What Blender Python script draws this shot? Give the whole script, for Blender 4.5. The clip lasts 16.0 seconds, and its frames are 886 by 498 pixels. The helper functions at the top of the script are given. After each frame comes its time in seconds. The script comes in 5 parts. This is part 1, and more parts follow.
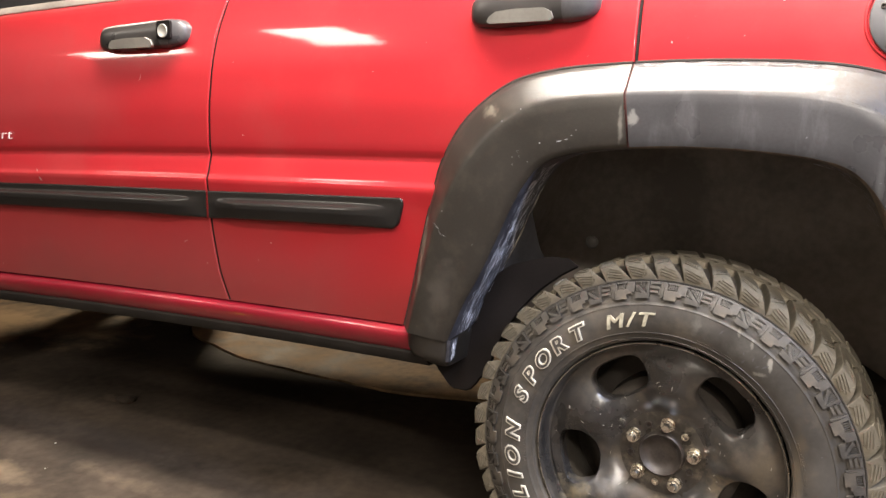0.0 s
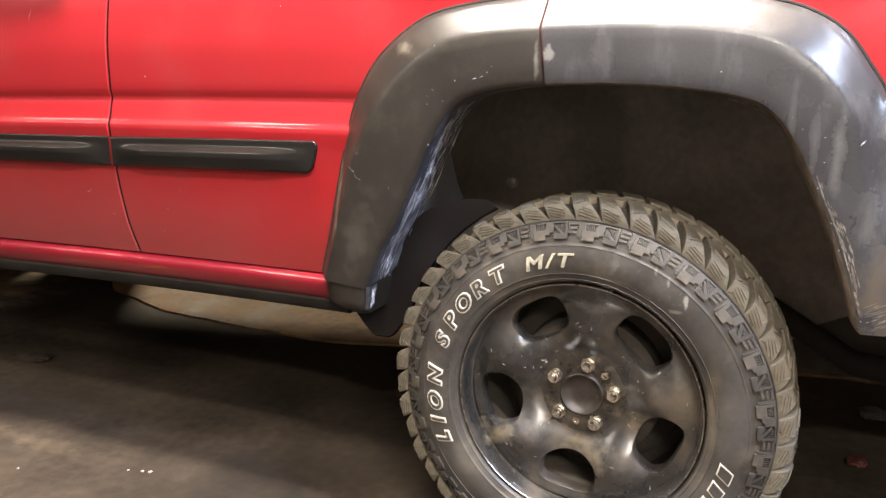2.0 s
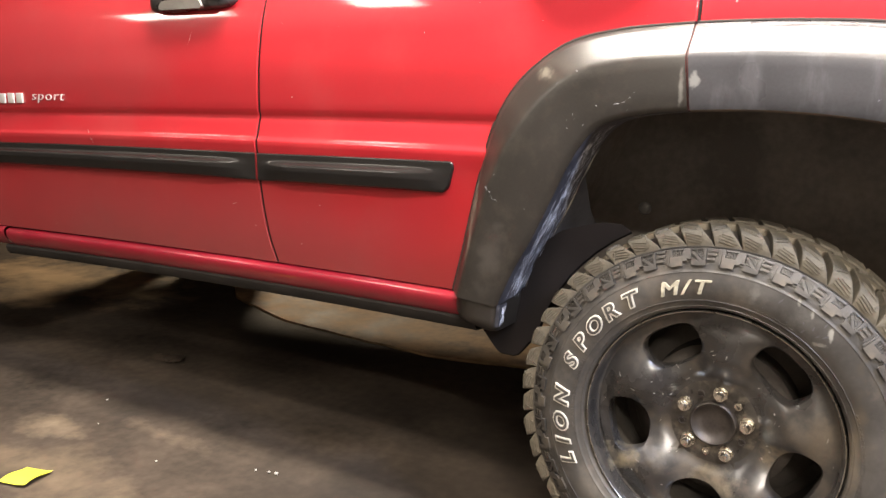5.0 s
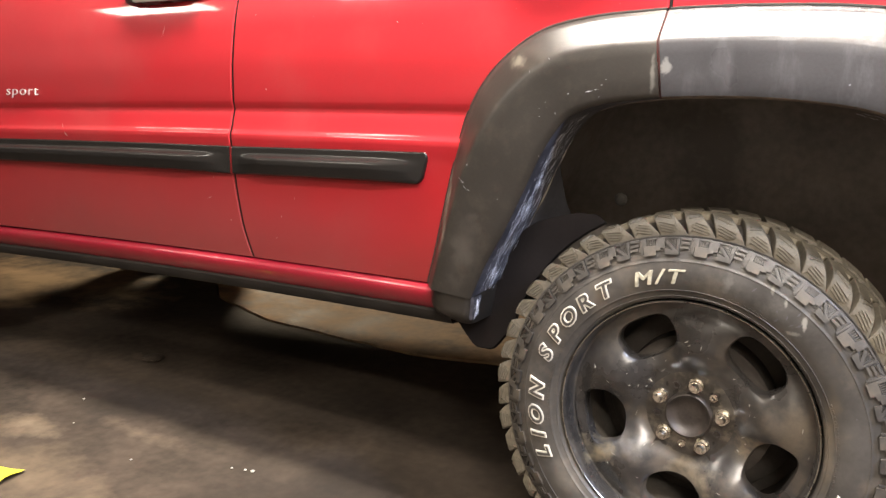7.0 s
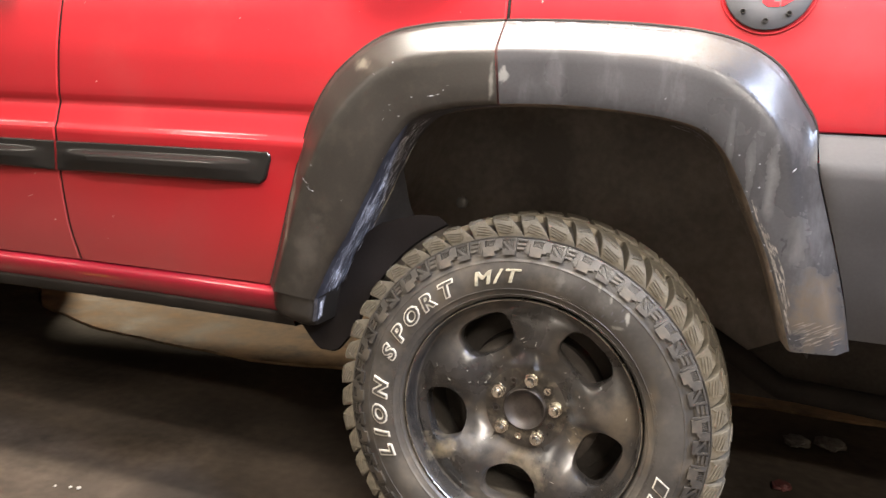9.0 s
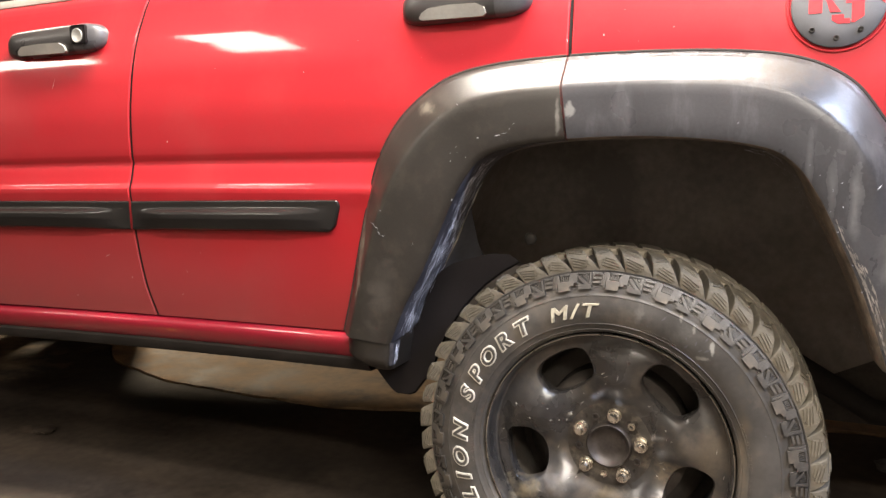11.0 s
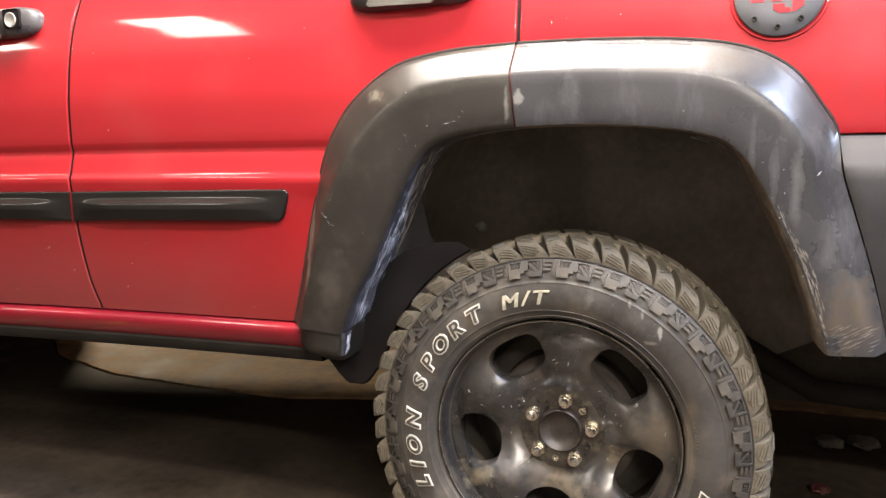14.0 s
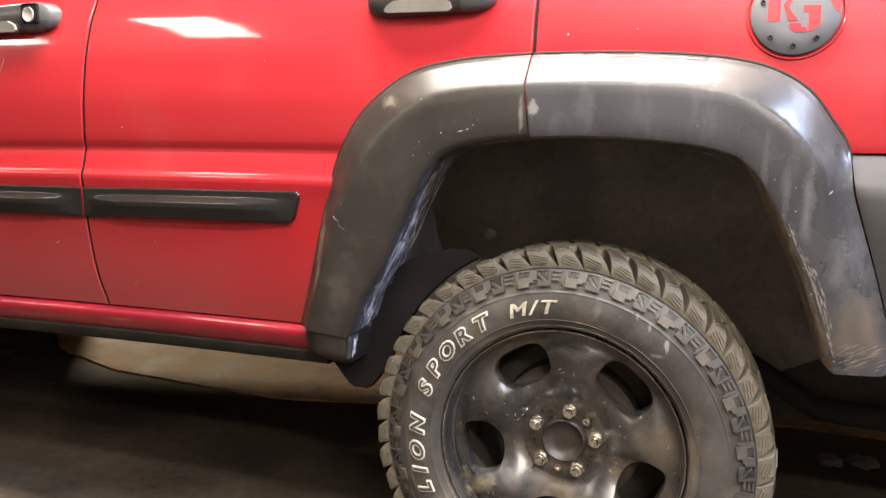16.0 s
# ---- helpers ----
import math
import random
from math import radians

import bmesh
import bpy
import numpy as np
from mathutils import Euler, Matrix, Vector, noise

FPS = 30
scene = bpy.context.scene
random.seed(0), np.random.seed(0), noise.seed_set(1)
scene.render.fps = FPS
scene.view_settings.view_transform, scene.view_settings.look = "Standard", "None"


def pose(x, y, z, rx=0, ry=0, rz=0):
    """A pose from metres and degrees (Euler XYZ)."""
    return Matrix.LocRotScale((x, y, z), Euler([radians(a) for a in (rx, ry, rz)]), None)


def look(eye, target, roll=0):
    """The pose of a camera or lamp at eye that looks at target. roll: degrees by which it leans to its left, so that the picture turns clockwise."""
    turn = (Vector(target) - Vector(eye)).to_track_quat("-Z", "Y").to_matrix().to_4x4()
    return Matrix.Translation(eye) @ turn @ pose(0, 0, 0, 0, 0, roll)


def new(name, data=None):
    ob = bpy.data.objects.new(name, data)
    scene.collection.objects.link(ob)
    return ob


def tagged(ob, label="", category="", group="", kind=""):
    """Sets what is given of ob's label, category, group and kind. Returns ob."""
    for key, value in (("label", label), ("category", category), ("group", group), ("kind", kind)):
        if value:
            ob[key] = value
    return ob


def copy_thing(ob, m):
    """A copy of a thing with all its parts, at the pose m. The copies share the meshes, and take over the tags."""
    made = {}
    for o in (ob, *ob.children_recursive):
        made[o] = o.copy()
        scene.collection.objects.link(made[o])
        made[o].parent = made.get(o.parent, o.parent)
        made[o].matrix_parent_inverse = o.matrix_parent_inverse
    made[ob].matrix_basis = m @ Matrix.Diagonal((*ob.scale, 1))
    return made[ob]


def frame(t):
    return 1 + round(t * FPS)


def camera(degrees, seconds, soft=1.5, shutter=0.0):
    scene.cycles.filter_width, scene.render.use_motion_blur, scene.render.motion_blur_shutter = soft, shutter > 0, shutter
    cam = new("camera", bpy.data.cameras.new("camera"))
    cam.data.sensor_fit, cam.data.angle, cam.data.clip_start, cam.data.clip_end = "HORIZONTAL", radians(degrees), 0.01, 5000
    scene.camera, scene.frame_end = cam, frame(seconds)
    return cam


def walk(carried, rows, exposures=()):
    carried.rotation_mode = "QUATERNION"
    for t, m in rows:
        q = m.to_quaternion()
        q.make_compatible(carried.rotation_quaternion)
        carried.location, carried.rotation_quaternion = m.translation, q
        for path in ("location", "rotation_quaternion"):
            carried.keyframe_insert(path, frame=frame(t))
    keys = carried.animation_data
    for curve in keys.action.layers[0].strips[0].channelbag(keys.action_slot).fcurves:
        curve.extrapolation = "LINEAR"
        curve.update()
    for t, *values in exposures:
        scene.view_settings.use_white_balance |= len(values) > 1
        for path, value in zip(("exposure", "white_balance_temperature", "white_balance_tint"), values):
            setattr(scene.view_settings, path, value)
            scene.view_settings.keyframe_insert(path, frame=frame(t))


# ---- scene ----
cam = camera(58.866, 16.0, soft=1.4, shutter=0.5)
# seconds, x, y, z, yaw, pitch, roll
PATH = [
    (0.0, 0.3026, -1.3276, 0.9350, 29.200, -9.313, -0.105),
    (0.5, 0.3000, -1.3277, 0.9333, 29.137, -10.178, -0.756),
    (1.0, 0.2945, -1.3260, 0.9283, 28.567, -11.294, -0.769),
    (1.5, 0.3043, -1.3124, 0.9268, 26.746, -12.181, 0.267),
    (2.0, 0.3163, -1.2769, 0.9244, 24.468, -13.277, 0.283),
    (2.5, 0.3032, -1.3018, 0.9178, 26.211, -12.953, -0.258),
    (3.0, 0.2975, -1.3006, 0.9188, 27.105, -12.733, -0.093),
    (3.5, 0.3038, -1.3126, 0.9339, 27.535, -11.522, 0.163),
    (4.0, 0.2931, -1.3229, 0.9342, 29.431, -10.824, 0.367),
    (4.2, 0.2725, -1.3347, 0.9453, 29.943, -11.399, 0.163),
    (6.3, 0.2923, -1.3229, 0.8903, 33.638, -11.358, 0.010),
    (6.5, 0.3042, -1.3115, 0.9115, 32.796, -11.496, 0.221),
    (7.0, 0.2974, -1.3042, 0.9016, 31.309, -11.427, -0.276),
    (7.5, 0.2919, -1.3151, 0.8993, 31.007, -11.468, -0.669),
    (8.0, 0.2919, -1.3096, 0.9051, 30.389, -11.043, -0.715),
    (8.5, 0.3154, -1.3378, 0.8838, 27.675, -9.410, -0.774),
    (9.0, 0.3081, -1.3139, 0.8915, 20.399, -10.587, -2.539),
    (9.5, 0.2763, -1.3420, 0.8636, 22.009, -7.888, 1.158),
    (9.7, 0.2870, -1.3227, 0.9042, 24.580, -9.445, 0.441),
    (11.8, 0.2587, -1.3299, 0.8949, 22.438, -7.292, 1.798),
    (12.0, 0.2653, -1.3232, 0.9058, 22.303, -8.122, 2.128),
    (12.5, 0.2699, -1.3176, 0.9025, 21.478, -8.845, 2.535),
    (13.0, 0.2723, -1.3194, 0.9028, 20.682, -9.280, 2.728),
    (13.5, 0.2691, -1.3196, 0.9049, 20.444, -9.411, 1.972),
    (14.0, 0.2705, -1.3197, 0.9036, 19.922, -9.201, 1.337),
    (14.5, 0.2642, -1.3252, 0.8988, 19.870, -8.932, 1.182),
    (15.0, 0.2632, -1.3252, 0.9063, 20.229, -8.976, 0.813),
    (15.5, 0.2644, -1.3283, 0.8993, 19.823, -8.690, 0.263),
    (16.0, 0.2559, -1.3317, 0.9048, 20.171, -8.720, -0.462),
]
walk(cam, [(t, pose(x, y, z, 90 + p, r, w)) for t, x, y, z, w, p, r in PATH],
     [(0.0, 0.02), (1.0, 0.12), (3.0, 0.3), (4.2, 0.24), (7.0, 0.26), (9.5, 0.26), (12.0, 0.0), (13.0, 0.1), (14.5, 0.12), (16.0, 0.12)])

# ---------------------------------------------------------------- light
world = bpy.data.worlds.new("garage_air")
scene.world = world
world.use_nodes = True
world.node_tree.nodes["Background"].inputs["Color"].default_value = (1.0, 0.86, 0.70, 1)
world.node_tree.nodes["Background"].inputs["Strength"].default_value = 0.01


def area_lamp(name, eye, target, size_x, size_y, watts, colour, roll=0):
    data = bpy.data.lights.new(name, "AREA")
    data.shape, data.size, data.size_y, data.energy, data.color = "RECTANGLE", size_x, size_y, watts, colour
    ob = new(name, data)
    ob.matrix_world = look(eye, target, roll)
    return ob


WARM, COOL = (1.0, 0.908, 0.80), (0.60, 0.72, 1.0)
H = 0.352           # height of the wheel's centre above the floor

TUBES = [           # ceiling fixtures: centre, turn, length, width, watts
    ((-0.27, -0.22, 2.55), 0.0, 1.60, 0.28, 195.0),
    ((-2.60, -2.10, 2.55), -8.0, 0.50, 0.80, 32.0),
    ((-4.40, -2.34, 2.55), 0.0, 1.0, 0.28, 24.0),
    # next two: unseen fill lamps, added to brighten wheel, arch and doors
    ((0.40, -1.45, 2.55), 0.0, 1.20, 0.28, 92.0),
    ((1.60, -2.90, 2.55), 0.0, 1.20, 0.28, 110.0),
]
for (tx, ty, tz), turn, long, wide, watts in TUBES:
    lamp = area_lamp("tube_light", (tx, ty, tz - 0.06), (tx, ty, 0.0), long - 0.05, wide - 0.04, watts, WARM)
    lamp.rotation_euler = (0, 0, radians(turn))
PANELS = [          # tilted lamp panels: centre, aim, length, width, watts, colour
    ((1.78, -0.74, 2.42), (0.3, -0.1, 0.7), 0.40, 0.32, 92.0, COOL),
    ((-4.30, 3.70, 1.50), (-1.9, 1.0, 0.0), 0.34, 0.3, 130.0, (1.0, 0.82, 0.58)),
]
for eye, aim, long, wide, watts, tone in PANELS:
    area_lamp("panel_light", eye, aim, long, wide, watts, tone)

# ---------------------------------------------------------------- materials


def material(name, base, rough=0.5, metal=0.0, coat=0.0, noise_scale=8.0, spread=0.15, fine=90.0, bump=0.0,
             dirt=None, dirt_amount=0.0, dirt_scale=3.0, rough_spread=0.1, coat_rough=0.05, streak=1.0):
    m = bpy.data.materials.new(name)
    m.use_nodes = True
    n, l = m.node_tree.nodes, m.node_tree.links
    b = n["Principled BSDF"]
    b.inputs["Metallic"].default_value = metal
    b.inputs["Coat Weight"].default_value = coat
    b.inputs["Coat Roughness"].default_value = coat_rough
    co = n.new("ShaderNodeTexCoord")
    big = n.new("ShaderNodeTexNoise")
    big.inputs["Scale"].default_value, big.inputs["Detail"].default_value = noise_scale, 5
    small = n.new("ShaderNodeTexNoise")
    small.inputs["Scale"].default_value, small.inputs["Detail"].default_value = fine, 3
    for node in (big, small):
        l.new(co.outputs["Object"], node.inputs["Vector"])
    ramp = n.new("ShaderNodeMapRange")
    ramp.inputs["From Min"].default_value, ramp.inputs["From Max"].default_value = 0.3, 0.7
    ramp.inputs["To Min"].default_value, ramp.inputs["To Max"].default_value = 1 - spread, 1 + spread
    mix = n.new("ShaderNodeMath")
    mix.operation = "MULTIPLY_ADD"
    l.new(small.outputs["Fac"], mix.inputs[0])
    mix.inputs[1].default_value = 0.35
    l.new(big.outputs["Fac"], mix.inputs[2])
    sub = n.new("ShaderNodeMath")
    sub.operation = "SUBTRACT"
    l.new(mix.outputs[0], sub.inputs[0])
    sub.inputs[1].default_value = 0.175
    l.new(sub.outputs[0], ramp.inputs["Value"])
    tint = n.new("ShaderNodeVectorMath")
    tint.operation = "SCALE"
    tint.inputs[0].default_value = base
    l.new(ramp.outputs[0], tint.inputs["Scale"])
    colour = tint.outputs[0]
    if dirt:
        tone_patch = n.new("ShaderNodeTexNoise")
        tone_patch.inputs["Scale"].default_value, tone_patch.inputs["Detail"].default_value = dirt_scale, 6
        tone_patch.inputs["Roughness"].default_value = 0.65
        run = n.new("ShaderNodeVectorMath")
        run.operation = "MULTIPLY"
        run.inputs[1].default_value = (1.0, 1.0, streak)
        l.new(co.outputs["Object"], run.inputs[0])
        l.new(run.outputs[0], tone_patch.inputs["Vector"])
        edge = n.new("ShaderNodeMapRange")
        edge.inputs["From Min"].default_value, edge.inputs["From Max"].default_value = 0.5, 0.72
        edge.inputs["To Max"].default_value = dirt_amount
        l.new(tone_patch.outputs["Fac"], edge.inputs["Value"])
        over = n.new("ShaderNodeMix")
        over.data_type = "RGBA"
        l.new(edge.outputs[0], over.inputs["Factor"])
        l.new(colour, over.inputs["A"])
        over.inputs["B"].default_value = (*dirt, 1)
        colour = over.outputs["Result"]
    l.new(colour, b.inputs["Base Color"])
    r = n.new("ShaderNodeMapRange")
    r.inputs["From Min"].default_value, r.inputs["From Max"].default_value = 0.3, 0.7
    r.inputs["To Min"].default_value, r.inputs["To Max"].default_value = rough - rough_spread, rough + rough_spread
    l.new(big.outputs["Fac"], r.inputs["Value"])
    l.new(r.outputs[0], b.inputs["Roughness"])
    if bump:
        bp = n.new("ShaderNodeBump")
        bp.inputs["Strength"].default_value, bp.inputs["Distance"].default_value = 0.6, bump
        l.new(sub.outputs[0], bp.inputs["Height"])
        l.new(bp.outputs[0], b.inputs["Normal"])
    return m


def tone_patch(m, centre, size, colour, amount, scale, soft=0.5):
    """Adds one broken patch of dirt, wear, painted light or painted shade to a material; size is its half-width in x, y
    and z.
    """
    n, l = m.node_tree.nodes, m.node_tree.links
    b = n["Principled BSDF"]
    old = b.inputs["Base Color"].links[0].from_socket
    co = n.new("ShaderNodeTexCoord")
    off = n.new("ShaderNodeVectorMath")
    off.operation = "SUBTRACT"
    l.new(co.outputs["Object"], off.inputs[0])
    off.inputs[1].default_value = centre
    fit = n.new("ShaderNodeVectorMath")
    fit.operation = "DIVIDE"
    l.new(off.outputs[0], fit.inputs[0])
    fit.inputs[1].default_value = size
    far = n.new("ShaderNodeVectorMath")
    far.operation = "LENGTH"
    l.new(fit.outputs[0], far.inputs[0])
    grain = n.new("ShaderNodeTexNoise")
    grain.inputs["Scale"].default_value, grain.inputs["Detail"].default_value = scale, 6
    grain.inputs["Roughness"].default_value = 0.62
    l.new(co.outputs["Object"], grain.inputs["Vector"])
    add = n.new("ShaderNodeMath")
    add.operation = "MULTIPLY_ADD"
    l.new(grain.outputs["Fac"], add.inputs[0])
    add.inputs[1].default_value = 2.6
    l.new(far.outputs["Value"], add.inputs[2])
    edge = n.new("ShaderNodeMapRange")
    edge.inputs["From Min"].default_value, edge.inputs["From Max"].default_value = 2.1, 2.1 - soft
    edge.inputs["To Max"].default_value = amount
    l.new(add.outputs[0], edge.inputs["Value"])
    over = n.new("ShaderNodeMix")
    over.data_type = "RGBA"
    l.new(edge.outputs[0], over.inputs["Factor"])
    l.new(old, over.inputs["A"])
    over.inputs["B"].default_value = (*colour, 1)
    l.new(over.outputs["Result"], b.inputs["Base Color"])
    gloss = b.inputs["Roughness"].links[0].from_socket
    dull = n.new("ShaderNodeMix")
    l.new(edge.outputs[0], dull.inputs["Factor"])
    l.new(gloss, dull.inputs["A"])
    dull.inputs["B"].default_value = 0.85
    l.new(dull.outputs["Result"], b.inputs["Roughness"])


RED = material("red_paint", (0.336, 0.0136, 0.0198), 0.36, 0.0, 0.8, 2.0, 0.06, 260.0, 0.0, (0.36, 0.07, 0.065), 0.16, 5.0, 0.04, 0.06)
# rocker red: the door paint darkened for the weaker light low down
ROCKER_RED = material("shaded_red_paint", (0.24, 0.0075, 0.020), 0.34, 0.0, 0.8, 2.0, 0.08, 260.0, 0.0, (0.25, 0.06, 0.055), 0.25, 6.0, 0.05, 0.06)
BLACK_TRIM = material("black_plastic", (0.011, 0.010, 0.0095), 0.20, 0.0, 0.0, 9.0, 0.12, 300.0, 0.0, rough_spread=0.03)
FLARE = material("worn_flare_plastic", (0.014, 0.0118, 0.0097), 0.40, 0.0, 0.0, 5.0, 0.35, 220.0, 0.0007, (0.10, 0.082, 0.062), 0.16, 26.0, 0.07)
HANDLE = material("satin_handle_plastic", (0.034, 0.031, 0.030), 0.30, 0.0, 0.0, 12.0, 0.15, 240.0, 0.0, rough_spread=0.05)
LOCK = material("lighter_handle_plastic", (0.07, 0.068, 0.072), 0.34, 0.0, 0.0, 16.0, 0.2, 240.0)
GRIP = material("pale_grip_plastic", (0.34, 0.33, 0.30), 0.4, 0.0, 0.0, 20.0, 0.15, 200.0)
# red darkened to imitate shade in the flare gap and under the car
GAP_RED = material("shaded_dark_red", (0.062, 0.015, 0.013), 0.6, 0.0, 0.0, 30.0, 0.5, 150.0)
FLARE_REAR = material("streaked_flare_plastic", (0.036, 0.035, 0.037), 0.27, 0.0, 0.0, 6.0, 0.25, 220.0, 0.0006, (0.17, 0.165, 0.175), 0.40, 16.0, 0.06, 0.05, 0.3)
BELT = material("pale_belt_strip", (0.30, 0.265, 0.23), 0.45, 0.0, 0.0, 9.0, 0.25, 160.0)
BUMPER = material("grey_bumper_plastic", (0.034, 0.032, 0.033), 0.60, 0.0, 0.0, 6.0, 0.2, 200.0, 0.0006)
RUBBER = material("tyre_rubber", (0.050, 0.0455, 0.041), 0.48, 0.0, 0.0, 12.0, 0.35, 120.0, 0.0010, (0.15, 0.122, 0.09), 0.5, 14.0)
BLOCK = material("dusty_tread_rubber", (0.100, 0.088, 0.068), 0.6, 0.0, 0.0, 20.0, 0.45, 150.0, 0.002, (0.21, 0.177, 0.128), 0.6, 30.0)
LETTER = material("raised_white_rubber", (0.54, 0.52, 0.455), 0.6, 0.0, 0.0, 20.0, 0.3, 200.0)
LETTER_WORN = material("muddy_white_rubber", (0.40, 0.37, 0.285), 0.65, 0.0, 0.0, 30.0, 0.45, 160.0, 0.0, (0.20, 0.17, 0.12), 0.5, 60.0)
STEEL = material("black_painted_steel", (0.034, 0.0315, 0.030), 0.30, 0.0, 0.6, 9.0, 0.5, 60.0, 0.0010, (0.19, 0.15, 0.105), 0.5, 9.0, 0.10, 0.2)
CHROME = material("worn_chrome", (0.78, 0.74, 0.66), 0.25, 1.0, 0.0, 60.0, 0.3, 300.0)
WORN = material("worn_hub_steel", (0.058, 0.052, 0.046), 0.34, 0.5, 0.0, 30.0, 0.4, 160.0, 0.0008, (0.30, 0.26, 0.20), 0.5, 42.0)
RUST = material("rusty_hub", (0.048, 0.040, 0.035), 0.38, 0.3, 0.0, 30.0, 0.4, 200.0, 0.001)
DARK = material("undercoating", (0.075, 0.067, 0.058), 0.7, 0.0, 0.0, 10.0, 0.4, 120.0, 0.002, (0.07, 0.055, 0.04), 0.4, 6.0)
BADGE = material("silver_badge", (0.8, 0.78, 0.75), 0.4, 0.5)
PLATE = material("grey_fuel_plate", (0.072, 0.072, 0.078), 0.55, 0.4, 0.0, 30.0, 0.12, 400.0)
# car shade darkens the near floor's colour, far light lightens the slab's
CONCRETE = material("stained_shaded_concrete", (0.052, 0.040, 0.030), 0.88, 0.0, 0.0, 2.6, 0.55, 30.0, 0.006, (0.036, 0.029, 0.024), 0.8, 1.5)
PALE_SLAB = material("lit_pale_concrete", (0.25, 0.157, 0.080), 0.85, 0.0, 0.0, 7.0, 0.6, 30.0, 0.005, (0.16, 0.11, 0.07), 0.6, 5.0)
# blue of the cool lamp's light mixed into the scuffed lip colours
LIP = material("scuffed_cool_tint_lip", (0.050, 0.050, 0.060), 0.42, 0.0, 0.0, 16.0, 0.6, 110.0, 0.002, (0.15, 0.155, 0.19), 0.5, 30.0)
LIP_MARK = material("white_stress_mark", (0.72, 0.74, 0.82), 0.5, 0.0, 0.0, 40.0, 0.4, 300.0)
WEAR = material("chalky_worn_plastic", (0.145, 0.128, 0.11), 0.6, 0.0, 0.0, 40.0, 0.4, 200.0)
DULL_BLACK = material("dull_black_plastic", (0.020, 0.017, 0.015), 0.8, 0.0, 0.0, 12.0, 0.3, 150.0, 0.001)
UNDER = material("dusty_underbody", (0.050, 0.043, 0.037), 0.8, 0.0, 0.0, 8.0, 0.4, 120.0, 0.002, (0.06, 0.05, 0.04), 0.5, 7.0)
# unseen far walls, darkened only to cut bounce light under the car
WALL_FAR = material("low_bounce_far_wall", (0.20, 0.18, 0.155), 0.85, 0.0, 0.0, 2.0, 0.2, 60.0, 0.002)
# liner base lightened to stand in for fill light in the arch
LINER = material("muddy_lightened_liner", (0.22, 0.194, 0.172), 0.6, 0.0, 0.0, 6.0, 0.35, 60.0, 0.003, (0.14, 0.115, 0.085), 0.5, 5.0)
FLAT_BLACK = material("flat_black", (0.012, 0.010, 0.010), 0.7, 0.0, 0.0, 12.0, 0.2, 150.0)
FLAP = material("grey_liner_plastic", (0.042, 0.041, 0.046), 0.6, 0.0, 0.0, 9.0, 0.35, 90.0, 0.002, (0.05, 0.045, 0.04), 0.5, 9.0)
EDGE = material("torn_muddy_edge", (0.13, 0.10, 0.072), 0.7, 0.0, 0.0, 40.0, 0.6, 180.0, 0.004, (0.16, 0.12, 0.08), 0.5, 60.0)
RIM_EDGE = material("bare_rim_edge", (0.55, 0.52, 0.46), 0.3, 1.0, 0.0, 20.0, 0.15, 200.0)
RAG = material("dirty_grey_cloth", (0.13, 0.118, 0.105), 0.9, 0.0, 0.0, 30.0, 0.6, 160.0, 0.003, (0.05, 0.042, 0.035), 0.7, 40.0)
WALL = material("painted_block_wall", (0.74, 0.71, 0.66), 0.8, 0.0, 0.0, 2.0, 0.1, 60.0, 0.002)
# unseen near walls, darkened to keep their reflection off the plastics
WALL_NEAR = material("low_bounce_near_wall", (0.36, 0.335, 0.30), 0.85, 0.0, 0.0, 2.0, 0.18, 60.0, 0.002)
YELLOW = material("yellow_paper", (0.62, 0.60, 0.05), 0.7, 0.0, 0.0, 12.0, 0.12, 90.0)
GLASS_DARK = material("tinted_window_glass", (0.02, 0.02, 0.022), 0.06, 0.0, 0.0, 3.0, 0.1, 20.0)
SCRATCH = material("scuffed_plastic", (0.42, 0.43, 0.47), 0.5, 0.0, 0.0, 40.0, 0.5, 300.0)
# floor: light pools and dark shade painted as patches, besides one small mark
for centre, size, tone, much, grain, soft in (
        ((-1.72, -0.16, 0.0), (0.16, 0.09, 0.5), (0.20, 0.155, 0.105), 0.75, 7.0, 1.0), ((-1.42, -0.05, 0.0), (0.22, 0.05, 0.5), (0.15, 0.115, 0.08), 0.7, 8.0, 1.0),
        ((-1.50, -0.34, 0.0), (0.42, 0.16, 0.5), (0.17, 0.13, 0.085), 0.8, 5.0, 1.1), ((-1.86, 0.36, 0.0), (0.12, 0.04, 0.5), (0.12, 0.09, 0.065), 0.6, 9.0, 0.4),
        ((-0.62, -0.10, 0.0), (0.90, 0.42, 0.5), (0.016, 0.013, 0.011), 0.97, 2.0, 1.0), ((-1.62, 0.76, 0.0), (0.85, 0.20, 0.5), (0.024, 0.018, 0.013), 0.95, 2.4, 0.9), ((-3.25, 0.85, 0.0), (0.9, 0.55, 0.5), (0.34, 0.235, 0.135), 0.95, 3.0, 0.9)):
    tone_patch(CONCRETE, centre, size, tone, much, grain, soft)
